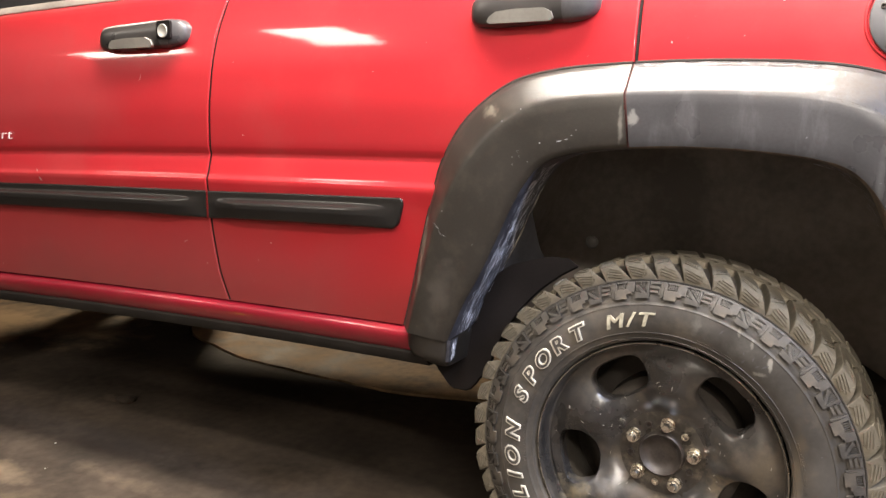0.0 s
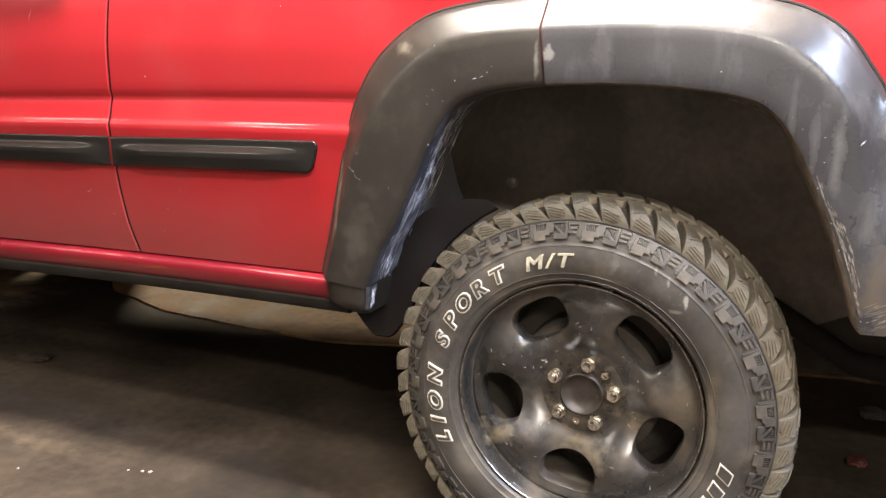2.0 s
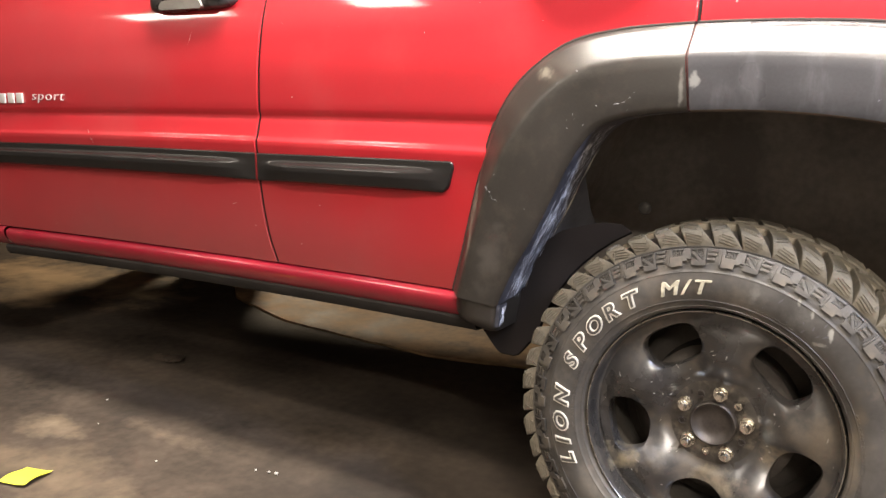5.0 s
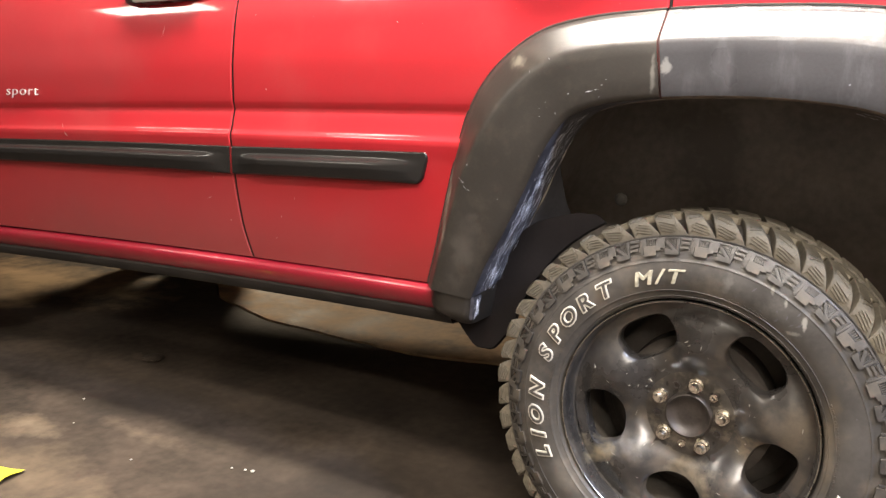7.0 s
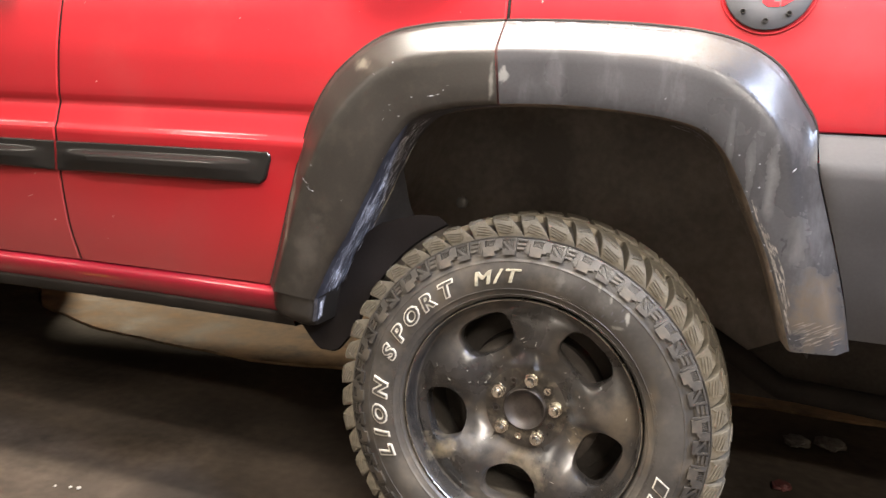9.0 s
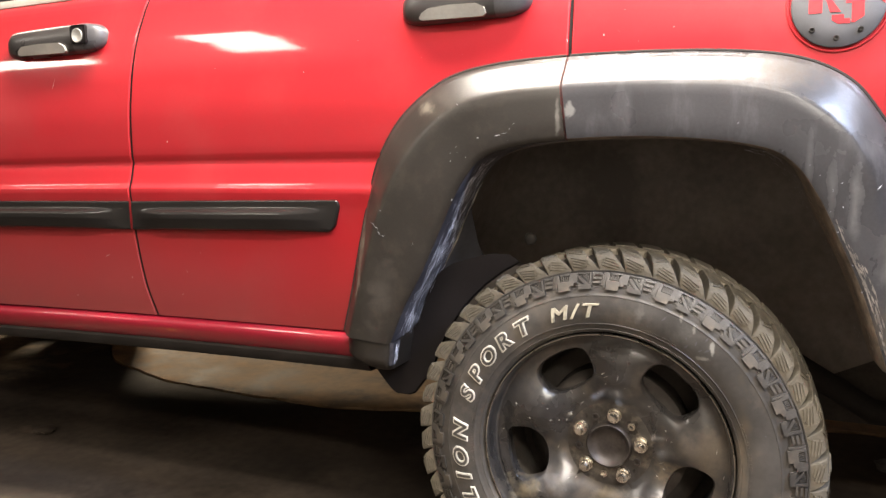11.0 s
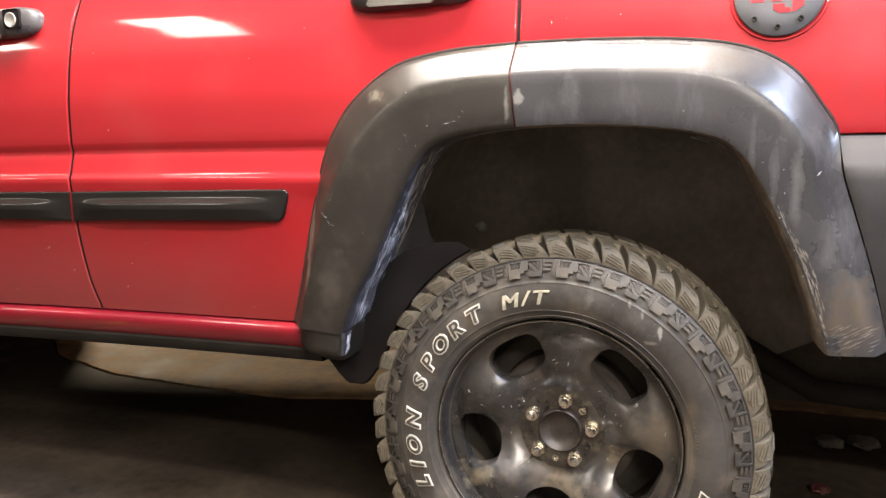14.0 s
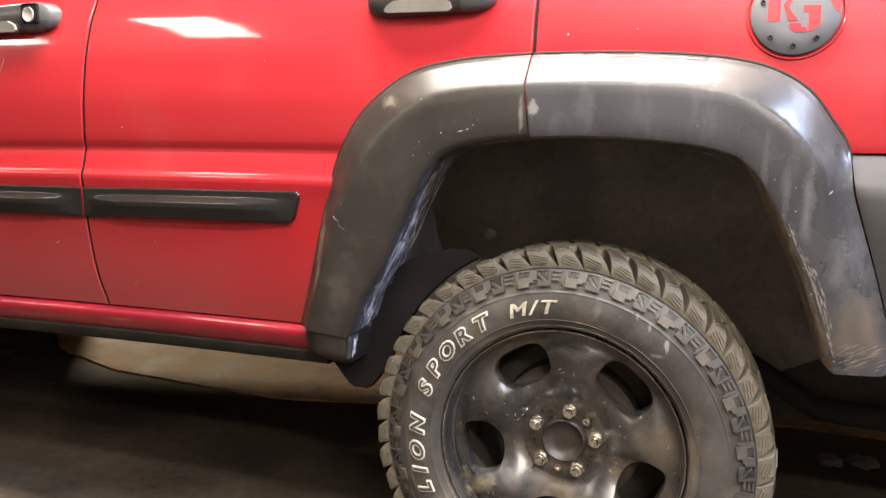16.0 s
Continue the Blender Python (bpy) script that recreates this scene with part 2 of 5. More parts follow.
# wheel face: tan smears, with bright reflections painted in as pale patches
for centre, size, tone, much, grain, soft in (
        ((0.125, 0.0, -0.035), (0.070, 0.1, 0.032), (0.34, 0.27, 0.18), 0.75, 30.0, 0.9), ((-0.150, 0.0, -0.095), (0.045, 0.1, 0.03), (0.36, 0.30, 0.20), 0.6, 34.0, 0.9), ((-0.11, 0.0, -0.075), (0.055, 0.1, 0.03), (0.26, 0.26, 0.28), 0.25, 60.0, 0.9),
        ((0.015, 0.0, -0.105), (0.07, 0.1, 0.04), (0.33, 0.28, 0.21), 0.65, 30.0, 0.9)):
    tone_patch(STEEL, centre, size, tone, much, grain, soft)
for centre, size, tone, much, grain, soft in (
        ((0.128, -0.05, 0.222), (0.032, 0.1, 0.028), (0.20, 0.19, 0.17), 0.25, 46.0, 0.9), ((0.174, -0.05, 0.208), (0.005, 0.1, 0.018), (0.26, 0.25, 0.22), 0.7, 55.0, 0.5), ((0.146, -0.05, 0.236), (0.004, 0.1, 0.013), (0.24, 0.23, 0.20), 0.6, 60.0, 0.5), ((0.126, -0.05, 0.254), (0.004, 0.1, 0.012), (0.24, 0.23, 0.20), 0.6, 60.0, 0.5), ((0.160, -0.05, 0.190), (0.014, 0.1, 0.005), (0.24, 0.23, 0.20), 0.5, 60.0, 0.5), ((0.060, -0.05, 0.255), (0.010, 0.1, 0.020), (0.18, 0.17, 0.15), 0.4, 50.0, 0.6),
        ((0.222, -0.05, 0.03), (0.016, 0.1, 0.14), (0.15, 0.115, 0.075), 0.5, 30.0, 0.9), ((-0.19, -0.05, -0.15), (0.05, 0.1, 0.05), (0.13, 0.115, 0.095), 0.4, 30.0, 0.9)):
    tone_patch(RUBBER, centre, size, tone, much, grain, soft)
# dust film and lower-door shade put into the red, then two duller tones
tone_patch(RED, (-1.50, 0.0, H + 0.12), (1.70, 0.6, 0.34), (0.170, 0.056, 0.051), 0.95, 0.35, 1.3)
tone_patch(RED, (-1.75, 0.0, H + 0.62), (0.62, 0.6, 0.20), (0.255, 0.040, 0.042), 0.6, 1.5, 1.3)
tone_patch(RED, (0.46, 0.0, H + 0.66), (0.14, 0.6, 0.16), (0.20, 0.022, 0.034), 0.6, 7.0, 1.2)
for centre, size, tone, much, grain, soft in (
        ((0.27, -0.05, H + 0.635), (0.11, 0.1, 0.045), (0.050, 0.036, 0.024), 0.6, 130.0, 1.0), ((0.375, -0.04, H + 0.575), (0.06, 0.1, 0.06), (0.060, 0.052, 0.046), 0.3, 55.0, 1.1),
        ((0.20, -0.05, H + 0.622), (0.13, 0.1, 0.010), (0.030, 0.020, 0.012), 0.4, 90.0, 0.9), ((0.44, -0.06, H + 0.26), (0.07, 0.1, 0.09), (0.075, 0.055, 0.036), 0.8, 36.0, 0.7),
        ((0.332, -0.08, H + 0.46), (0.009, 0.1, 0.085), (0.12, 0.118, 0.116), 0.38, 22.0, 0.8), ((0.362, -0.08, H + 0.44), (0.013, 0.1, 0.07), (0.135, 0.13, 0.125), 0.42, 26.0, 0.7), ((0.300, -0.08, H + 0.49), (0.006, 0.1, 0.06), (0.11, 0.11, 0.11), 0.35, 24.0, 0.8), ((-0.050, -0.08, H + 0.588), (0.010, 0.1, 0.016), (0.20, 0.195, 0.185), 0.6, 60.0, 0.4),
        ((0.405, -0.06, H + 0.36), (0.018, 0.1, 0.06), (0.13, 0.125, 0.12), 0.3, 40.0, 0.9)):
    tone_patch(FLARE_REAR, centre, size, tone, much, grain, soft)
for centre, size, tone, much, grain, soft in (
        ((-0.071, -0.08, H + 0.575), (0.006, 0.1, 0.05), (0.16, 0.15, 0.13), 0.5, 50.0, 0.5), ((-0.313, -0.05, H + 0.599), (0.024, 0.1, 0.016), (0.20, 0.175, 0.13), 0.32, 110.0, 0.5), ((-0.28, -0.06, H + 0.61), (0.08, 0.1, 0.04), (0.10, 0.085, 0.065), 0.15, 60.0, 1.0),
        ((-0.46, -0.06, H + 0.36), (0.018, 0.1, 0.14), (0.13, 0.11, 0.08), 0.5, 70.0, 0.5), ((-0.40, -0.08, H + 0.26), (0.05, 0.1, 0.10), (0.06, 0.05, 0.04), 0.4, 44.0, 0.9)):
    tone_patch(FLARE, centre, size, tone, much, grain, soft)
for m, level in ((CONCRETE, 0.15), (RED, 0.22), (ROCKER_RED, 0.35), (BLACK_TRIM, 0.46), (FLARE, 0.60), (FLARE_REAR, 0.36), (DULL_BLACK, 0.2), (FLAT_BLACK, 0.1), (BUMPER, 0.3), (UNDER, 0.2), (DARK, 0.3), (BLOCK, 0.25)):
    m.node_tree.nodes["Principled BSDF"].inputs["Specular IOR Level"].default_value = level
LIT = bpy.data.materials.new("lit_tube")
LIT.use_nodes = True
LIT.node_tree.nodes["Principled BSDF"].inputs["Emission Color"].default_value = (1, 0.86, 0.66, 1)
LIT.node_tree.nodes["Principled BSDF"].inputs["Emission Strength"].default_value = 6.0

# ---------------------------------------------------------------- mesh helpers


def grid_mesh(bm, rows, close_u=False, close_v=False, flip=False):
    """Faces between rows of points."""
    vs = [[bm.verts.new(p) for p in row] for row in rows]
    nu, nv = len(vs), len(vs[0])
    for i in range(nu if close_u else nu - 1):
        for j in range(nv if close_v else nv - 1):
            q = [vs[i][j], vs[(i + 1) % nu][j], vs[(i + 1) % nu][(j + 1) % nv], vs[i][(j + 1) % nv]]
            try:
                bm.faces.new(q[::-1] if flip else q)
            except ValueError:
                pass
    return vs


def finish(name, bm, mat, parent=None, label="", smooth=True, sharp=40.0):
    bmesh.ops.remove_doubles(bm, verts=bm.verts, dist=1e-5)
    bmesh.ops.recalc_face_normals(bm, faces=bm.faces)
    for f in bm.faces:
        f.smooth = smooth
    if smooth:
        for e in bm.edges:
            if len(e.link_faces) == 2 and e.calc_face_angle(0) > radians(sharp):
                e.smooth = False
    me = bpy.data.meshes.new(name)
    bm.to_mesh(me)
    bm.free()
    me.materials.append(mat)
    ob = new(name, me)
    if parent is not None:
        ob.parent = parent
    if label:
        tagged(ob, label)
    return ob


def part(name, bm, mat, parent, label="", smooth=True, sharp=40.0):
    return finish(name, bm, mat, parent, label, smooth, sharp)


def box(bm, x0, x1, y0, y1, z0, z1, bevel=0.0, m=None):
    r = bmesh.ops.create_cube(bm, size=1)
    mat = Matrix.Translation(((x0 + x1) / 2, (y0 + y1) / 2, (z0 + z1) / 2)) @ Matrix.Diagonal((x1 - x0, y1 - y0, z1 - z0, 1))
    bmesh.ops.transform(bm, matrix=(m @ mat) if m else mat, verts=r["verts"])
    if bevel:
        es = list({e for v in r["verts"] for e in v.link_edges})
        bmesh.ops.bevel(bm, geom=es, offset=bevel, segments=2, affect="EDGES", profile=0.6)


def tube(bm, pts, radius, sides=12):
    """A pipe along points."""
    pts = [Vector(p) for p in pts]
    rows = []
    for i, p in enumerate(pts):
        d = (pts[min(i + 1, len(pts) - 1)] - pts[max(i - 1, 0)]).normalized()
        a = d.orthogonal().normalized() if abs(d.z) > 0.9 else d.cross(Vector((0, 0, 1))).normalized()
        b = d.cross(a)
        r = radius[i] if isinstance(radius, (list, tuple)) else radius
        rows.append([p + r * (math.cos(k * math.tau / sides) * a + math.sin(k * math.tau / sides) * b) for k in range(sides)])
    vs = grid_mesh(bm, rows, close_v=True)
    bm.faces.new(vs[0])
    bm.faces.new(vs[-1][::-1])


def catmull(pts, s):
    """Smooth curve through control points, s from 0 to 1."""
    n = len(pts) - 1
    f = min(max(s, 0), 1) * n
    i = min(int(f), n - 1)
    u = f - i
    p0, p1, p2, p3 = (np.array(pts[min(max(k, 0), n)], float) for k in (i - 1, i, i + 1, i + 2))
    return 0.5 * (2 * p1 + (p2 - p0) * u + (2 * p0 - 5 * p1 + 4 * p2 - p3) * u * u + (3 * p1 - p0 - 3 * p2 + p3) * u ** 3)


def smooth_interp(x, xs, ys):
    """Cubic through (xs, ys), monotone slopes."""
    xs, ys = np.array(xs, float), np.array(ys, float)
    i = int(np.clip(np.searchsorted(xs, x) - 1, 0, len(xs) - 2))
    d = np.diff(ys) / np.diff(xs)

    def slope(k):
        if k == 0 or k == len(xs) - 1:
            return d[min(k, len(d) - 1)]
        return 0.0 if d[k - 1] * d[k] <= 0 else 2 * d[k - 1] * d[k] / (d[k - 1] + d[k])
    h = xs[i + 1] - xs[i]
    t = (x - xs[i]) / h
    t = min(max(t, 0.0), 1.0)
    return ((2 * t ** 3 - 3 * t ** 2 + 1) * ys[i] + (t ** 3 - 2 * t ** 2 + t) * h * slope(i)
            + (-2 * t ** 3 + 3 * t ** 2) * ys[i + 1] + (t ** 3 - t ** 2) * h * slope(i + 1))


def revolve(bm, profile, steps=96, a0=0.0, a1=math.tau):
    """Turns (y, r) points round the y axis through the origin."""
    full = abs(a1 - a0 - math.tau) < 1e-6
    rows = []
    for k in range(steps if full else steps + 1):
        a = a0 + (a1 - a0) * k / steps
        rows.append([(r * math.cos(a), y, r * math.sin(a)) for y, r in profile])
    return grid_mesh(bm, rows, close_u=full)


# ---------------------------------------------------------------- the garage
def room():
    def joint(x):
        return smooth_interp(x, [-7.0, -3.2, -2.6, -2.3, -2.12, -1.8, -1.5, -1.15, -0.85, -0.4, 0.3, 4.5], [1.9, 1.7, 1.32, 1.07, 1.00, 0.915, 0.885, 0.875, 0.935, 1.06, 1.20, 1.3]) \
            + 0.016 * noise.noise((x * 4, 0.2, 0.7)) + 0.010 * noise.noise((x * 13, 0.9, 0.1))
    for name, mat, near, label in (("floor", CONCRETE, True, "rough stained concrete garage floor with the car's shade in its tone"), ("floor_2", PALE_SLAB, False, "tan concrete slab beyond the joint, lit tone in its colour")):
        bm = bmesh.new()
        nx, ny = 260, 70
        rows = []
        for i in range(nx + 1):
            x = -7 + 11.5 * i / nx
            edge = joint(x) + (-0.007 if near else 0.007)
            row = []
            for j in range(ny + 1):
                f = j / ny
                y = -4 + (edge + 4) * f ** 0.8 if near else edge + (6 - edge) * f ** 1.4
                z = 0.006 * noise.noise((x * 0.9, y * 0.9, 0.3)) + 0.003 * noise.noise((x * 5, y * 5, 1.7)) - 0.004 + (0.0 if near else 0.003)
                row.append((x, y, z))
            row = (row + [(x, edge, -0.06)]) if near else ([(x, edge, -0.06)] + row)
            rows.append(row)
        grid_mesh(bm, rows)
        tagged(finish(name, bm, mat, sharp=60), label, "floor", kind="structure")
    bm = bmesh.new()
    box(bm, -7.2, 4.7, -4.2, 6.2, -0.2, -0.05)
    tagged(finish("ground", bm, CONCRETE, smooth=False), "dirt packed under the floor joint", "ground", kind="structure")
    for name, b in (("wall_north", (-7.2, 4.7, 6.0, 6.2, 0, 2.8)), ("wall_south", (-7.2, 4.7, -4.2, -4.0, 0, 2.8)),
                    ("wall_west", (-7.2, -7.0, -4, 6, 0, 2.8)), ("wall_east", (4.5, 4.7, -4, 6, 0, 2.8))):
        bm = bmesh.new()
        box(bm, *b)
        tagged(finish(name, bm, WALL_FAR if name in ("wall_north", "wall_west") else WALL_NEAR, smooth=False), "unseen plain painted garage wall", "wall", kind="structure")
    bm = bmesh.new()
    box(bm, -7.2, 4.7, -4.2, 6.2, 2.8, 2.95)
    tagged(finish("ceiling", bm, WALL, smooth=False), "plain garage ceiling", "ceiling", kind="structure")


room()
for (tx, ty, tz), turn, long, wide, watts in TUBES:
    thing = tagged(new("ceiling_lamp"), "unseen white fluorescent ceiling lamp fixture", "lamp", "garage ceiling lamps")
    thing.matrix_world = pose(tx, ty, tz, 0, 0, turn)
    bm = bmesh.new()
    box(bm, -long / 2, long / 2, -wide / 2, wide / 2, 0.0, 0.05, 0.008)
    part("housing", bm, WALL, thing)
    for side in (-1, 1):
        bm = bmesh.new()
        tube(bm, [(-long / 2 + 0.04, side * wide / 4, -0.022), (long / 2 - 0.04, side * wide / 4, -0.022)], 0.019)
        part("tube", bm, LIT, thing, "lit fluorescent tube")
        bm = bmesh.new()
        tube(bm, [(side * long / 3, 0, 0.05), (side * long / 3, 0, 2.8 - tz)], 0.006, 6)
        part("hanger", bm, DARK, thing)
for eye, aim, long, wide, watts, tone in PANELS:
    thing = tagged(new("lamp_panel"), "flat lamp panel hung tilted from the ceiling", "lamp", "tilted lamp panels")
    thing.matrix_world = look(eye, aim)
    bm = bmesh.new()
    box(bm, -long / 2 - 0.03, long / 2 + 0.03, -wide / 2 - 0.03, wide / 2 + 0.03, 0.01, 0.06, 0.01)
    part("housing", bm, WALL, thing)
    bm = bmesh.new()
    top = Vector(eye) + Vector((0.0, 0.0, 0.05))
    tube(bm, [thing.matrix_world.inverted() @ Vector(p) for p in (top, (top.x, top.y, 2.8))], 0.012, 8)
    part("hanger", bm, DARK, thing)

# ---------------------------------------------------------------- the car
car = tagged(new("car"), "red four-door off-road car with worn black flares and mud tyres", "car")

PROFILE_Z = [0.10, 0.171, 0.25, 0.34, 0.415, 0.446, 0.453, 0.4565, 0.4595, 0.463, 0.500, 0.508, 0.511, 0.517, 0.525, 0.54, 0.60, 0.68, 0.75, 0.82, 0.84, 0.855, 0.866, 0.874, 0.88]
PROFILE_Y = [0.012, -0.008, -0.018, -0.023, -0.028, -0.0320, -0.0322, -0.0311, -0.0293, -0.0278, -0.0196, -0.0174, -0.0174, -0.0202, -0.0218, -0.0230, -0.0245, -0.0185, -0.006, 0.014, 0.0208, 0.0280, 0.0358, 0.0438, 0.0520]


def bow(x):
    return min(x + 0.5, 0.0) ** 2


def skin(x, z):
    """A point of the car's painted side; z is measured from the wheel's centre."""
    return Vector((x, smooth_interp(z, PROFILE_Z, PROFILE_Y) - 0.010 * bow(x), z + H - 0.0075 * bow(x)))


FLARE_OUT = [(-.511, .177), (-.492, .25), (-.470, .345), (-.446, .44), (-.422, .512), (-.372, .586), (-.29, .645), (-.20, .667), (-.09, .674),
             (.009, .675), (.098, .673), (.184, .668), (.258, .658), (.312, .641), (.358, .611), (.392, .566), (.416, .525), (.424, .465), (.444, .40), (.466, .33), (.484, .265), (.497, .205)]
FLARE_CREST = [(-.478, .177), (-.458, .25), (-.432, .34), (-.402, .425), (-.368, .49), (-.322, .55), (-.262, .597), (-.19, .618), (-.09, .626),
               (.009, .628), (.098, .627), (.184, .622), (.248, .611), (.296, .591), (.338, .558), (.372, .515), (.392, .470), (.402, .42), (.424, .37), (.445, .31), (.466, .25), (.480, .200)]
FLARE_IN = [(-.388, .172), (-.358, .24), (-.322, .305), (-.288, .375), (-.262, .43), (-.236, .475), (-.203, .510), (-.15, .528), (-.075, .537),
            (.009, .541), (.085, .540), (.155, .535), (.214, .527), (.258, .514), (.289, .488), (.311, .454), (.329, .420), (.347, .380), (.366, .338), (.384, .291), (.400, .24), (.414, .198)]


def flare_point(s, u):
    o, c, i = (catmull(k, s) for k in (FLARE_OUT, FLARE_CREST, FLARE_IN))
    cuts = [(o, 0, -0.004), (o, 0, -0.030), (c, 0.2, -0.0385), (c, 0.5, -0.0515), (c, 0.80, -0.0640), (c, 0.95, -0.0698),
            (i, 0.02, -0.0725), (i, 0.07, -0.0745), (i, 0.25, -0.0765), (i, 0.6, -0.0785), (i, 0.89, -0.0800), (i, 0.97, -0.0785), (i, 1.0, -0.074),
            (i, 1.01, -0.06), (i, 1.0, -0.01), (i, 0.99, 0.04)]
    base, f, y = cuts[u]
    low = min(max((s - 0.74) / 0.07, 0.0), 1.0)
    low = low * low * (3 - 2 * low)
    if 0 < u < 6:
        y += low * (0, -0.026, -0.0205, -0.0115, -0.004, -0.0008)[u]
    turn = min(max((s - 0.60) / 0.14, 0.0), 1.0)
    if u > 12:
        f += turn * (0.05, 0.15, 0.20)[u - 13]
    p = o + (c - o) * f if u < 6 else c + (i - c) * f
    return (p[0], y, p[1] + H)


N_CUT = 16


def flare_piece(name, s0, s1, steps, label):
    bm = bmesh.new()
    rows = [[flare_point(s0 + (s1 - s0) * k / steps, u) for u in range(N_CUT)] for k in range(steps + 1)]
    cut = 13 if s0 == 0.0 else 12
    grid_mesh(bm, [r[:cut] for r in rows])
    whole = part(name, bm, FLARE if s0 == 0.0 else FLARE_REAR, car, label, sharp=60)
    bm = bmesh.new()
    grid_mesh(bm, [r[cut - 1:] for r in rows])
    part("flare_lip", bm, LIP if s0 == 0.0 else EDGE, whole, "scuffed inner lip of the flare")
    return whole


def flare_s(x):
    """Where along the arch its outer edge passes x."""
    lo, hi = 0.0, 1.0
    for _ in range(40):
        mid = (lo + hi) / 2
        lo, hi = (mid, hi) if catmull(FLARE_OUT, mid)[0] < x else (lo, mid)
    return lo


SEAM_X = -0.066
S_SEAM = flare_s(SEAM_X)
flare_piece("front_flare", 0.0, S_SEAM - 0.0010, 70, "worn black plastic wheel arch flare on the rear door")
flare_piece("rear_flare", S_SEAM + 0.0010, 1.0, 90, "scuffed black plastic wheel arch flare on the quarter panel")

# black strips that imitate the shade line where the flares meet the paint
for name, s0, s1 in (("front_edge_shade", 0.0, S_SEAM - 0.0013), ("rear_edge_shade", S_SEAM + 0.0013, 0.80)):
    bm = bmesh.new()
    pts = []
    for k in range(61):
        q = catmull(FLARE_OUT, s0 + (s1 - s0) * k / 60)
        c = catmull(FLARE_CREST, s0 + (s1 - s0) * k / 60)
        d = (q - c) / np.hypot(*(q - c))
        pts.append((q[0] + 0.0015 * d[0], -0.0255, q[1] + 0.0015 * d[1] + H))
    tube(bm, pts, 0.0032, 8)
    part(name, bm, DULL_BLACK, car, "thin black strip for the shade line along the flare")

# painted edge seen in the gap between the two flares
bm = bmesh.new()
rows = []
for u in range(1, 13):
    p = [flare_point(S_SEAM + d, u) for d in (-0.0017, 0.0017)]
    rows.append([(q[0], q[1] + 0.007, q[2]) for q in p])
grid_mesh(bm, rows)
part("flare_gap", bm, GAP_RED, car, "red painted door edge")


def seam_front(z):
    """The gap between front and rear door."""
    return smooth_interp(z, [0.10, 0.175, 0.25, 0.36, 0.45, 0.55, 0.65, 0.75, 0.88], [-0.985, -1.003, -1.021, -1.033, -1.034, -1.028, -1.022, -1.015, -0.993])


def seam_rear(z):
    return SEAM_X


ZS = sorted({0.171, 0.88, *PROFILE_Z[2:-1], *[0.171 + 0.709 * k / 60 for k in range(61)]})
GAP = 0.0022


def panel(name, left, right, parent, label, zs, nx=40):
    """A painted panel between two edges, with its rims rolled in."""
    bm = bmesh.new()
    rows = []
    for z in zs:
        a, b = left(z), right(z)
        xs = [a, a + 0.001, a + 0.0025, a + 0.005] + [a + (b - a) * k / nx for k in range(1, nx)] + [b - 0.005, b - 0.0025, b - 0.001, b]
        row = []
        for k, x in enumerate(xs):
            p = skin(x, z)
            rim = {0: 0.010, 1: 0.0014}.get(min(k, len(xs) - 1 - k), 0.0)
            row.append((p.x, p.y + rim, p.z))
        rows.append(row)
    low = [(p[0], p[1] + 0.012, p[2] + 0.0005) for p in rows[0]]
    grid_mesh(bm, [low] + rows)
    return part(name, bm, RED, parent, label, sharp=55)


def flare_x(z, front=True):
    """The flare's outer edge at a height, on the front or the rear side."""
    lo, hi = (0.0, 0.40) if front else (1.0, 0.5)
    for _ in range(40):
        mid = (lo + hi) / 2
        lo, hi = (mid, hi) if catmull(FLARE_OUT, mid)[1] < z else (lo, mid)
    return catmull(FLARE_OUT, lo)[0]


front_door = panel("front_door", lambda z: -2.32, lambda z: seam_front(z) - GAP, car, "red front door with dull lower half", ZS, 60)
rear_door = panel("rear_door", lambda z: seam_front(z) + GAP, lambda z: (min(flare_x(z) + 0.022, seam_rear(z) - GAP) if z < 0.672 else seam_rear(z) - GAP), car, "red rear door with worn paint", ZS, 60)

# black strips that stand in for shade in the gaps between the panels
for seam, z0 in ((seam_front, 0.171), (seam_rear, 0.674)):
    bm = bmesh.new()
    grid_mesh(bm, [[(p.x, p.y + 0.0022, p.z) for p in (skin(seam(z) + d, z) for d in (-GAP, 0.0, GAP))] for z in (z0 + (0.88 - z0) * k / 40 for k in range(41))])
    part("gap_shade_strip", bm, FLAT_BLACK, car, "black strip for the shade in the door gap")

# quarter panel: columns from the arch or the bumper up to the belt
bm = bmesh.new()
rows = []
XR = sorted({SEAM_X + GAP, SEAM_X + GAP + 0.001, SEAM_X + GAP + 0.0025, *[SEAM_X + 0.006 + (0.93 - SEAM_X - 0.006) * k / 110 for k in range(111)]})
for k, x in enumerate(XR):
    zl = catmull(FLARE_OUT, flare_s(x))[1] - 0.015 if x < 0.414 else 0.522
    row = []
    for j in range(56):
        z = zl + (0.88 - zl) * j / 55
        p = skin(x, z)
        rim = {0: 0.010, 1: 0.0014}.get(k, 0.0)
        corner = 0.25 * max(x - 0.62, 0) ** 2 * 4
        row.append((p.x, p.y + rim + corner, p.z))
    rows.append(row)
grid_mesh(bm, rows)
quarter = part("quarter_panel", bm, RED, car, "red rear quarter panel with stone chips", sharp=55)

# black backing sheet added behind the gaps to keep them dark as shade
bm = bmesh.new()
rows = []
for z in [0.12 + 0.76 * k / 30 for k in range(31)]:
    xb = flare_x(z) + 0.01 if z < 0.672 else 0.9
    rows.append([(x, skin(x, z).y + 0.016, z + H - 0.0075 * bow(x)) for x in (-2.3 + (xb + 2.3) * k / 24 for k in range(25))])
grid_mesh(bm, rows)
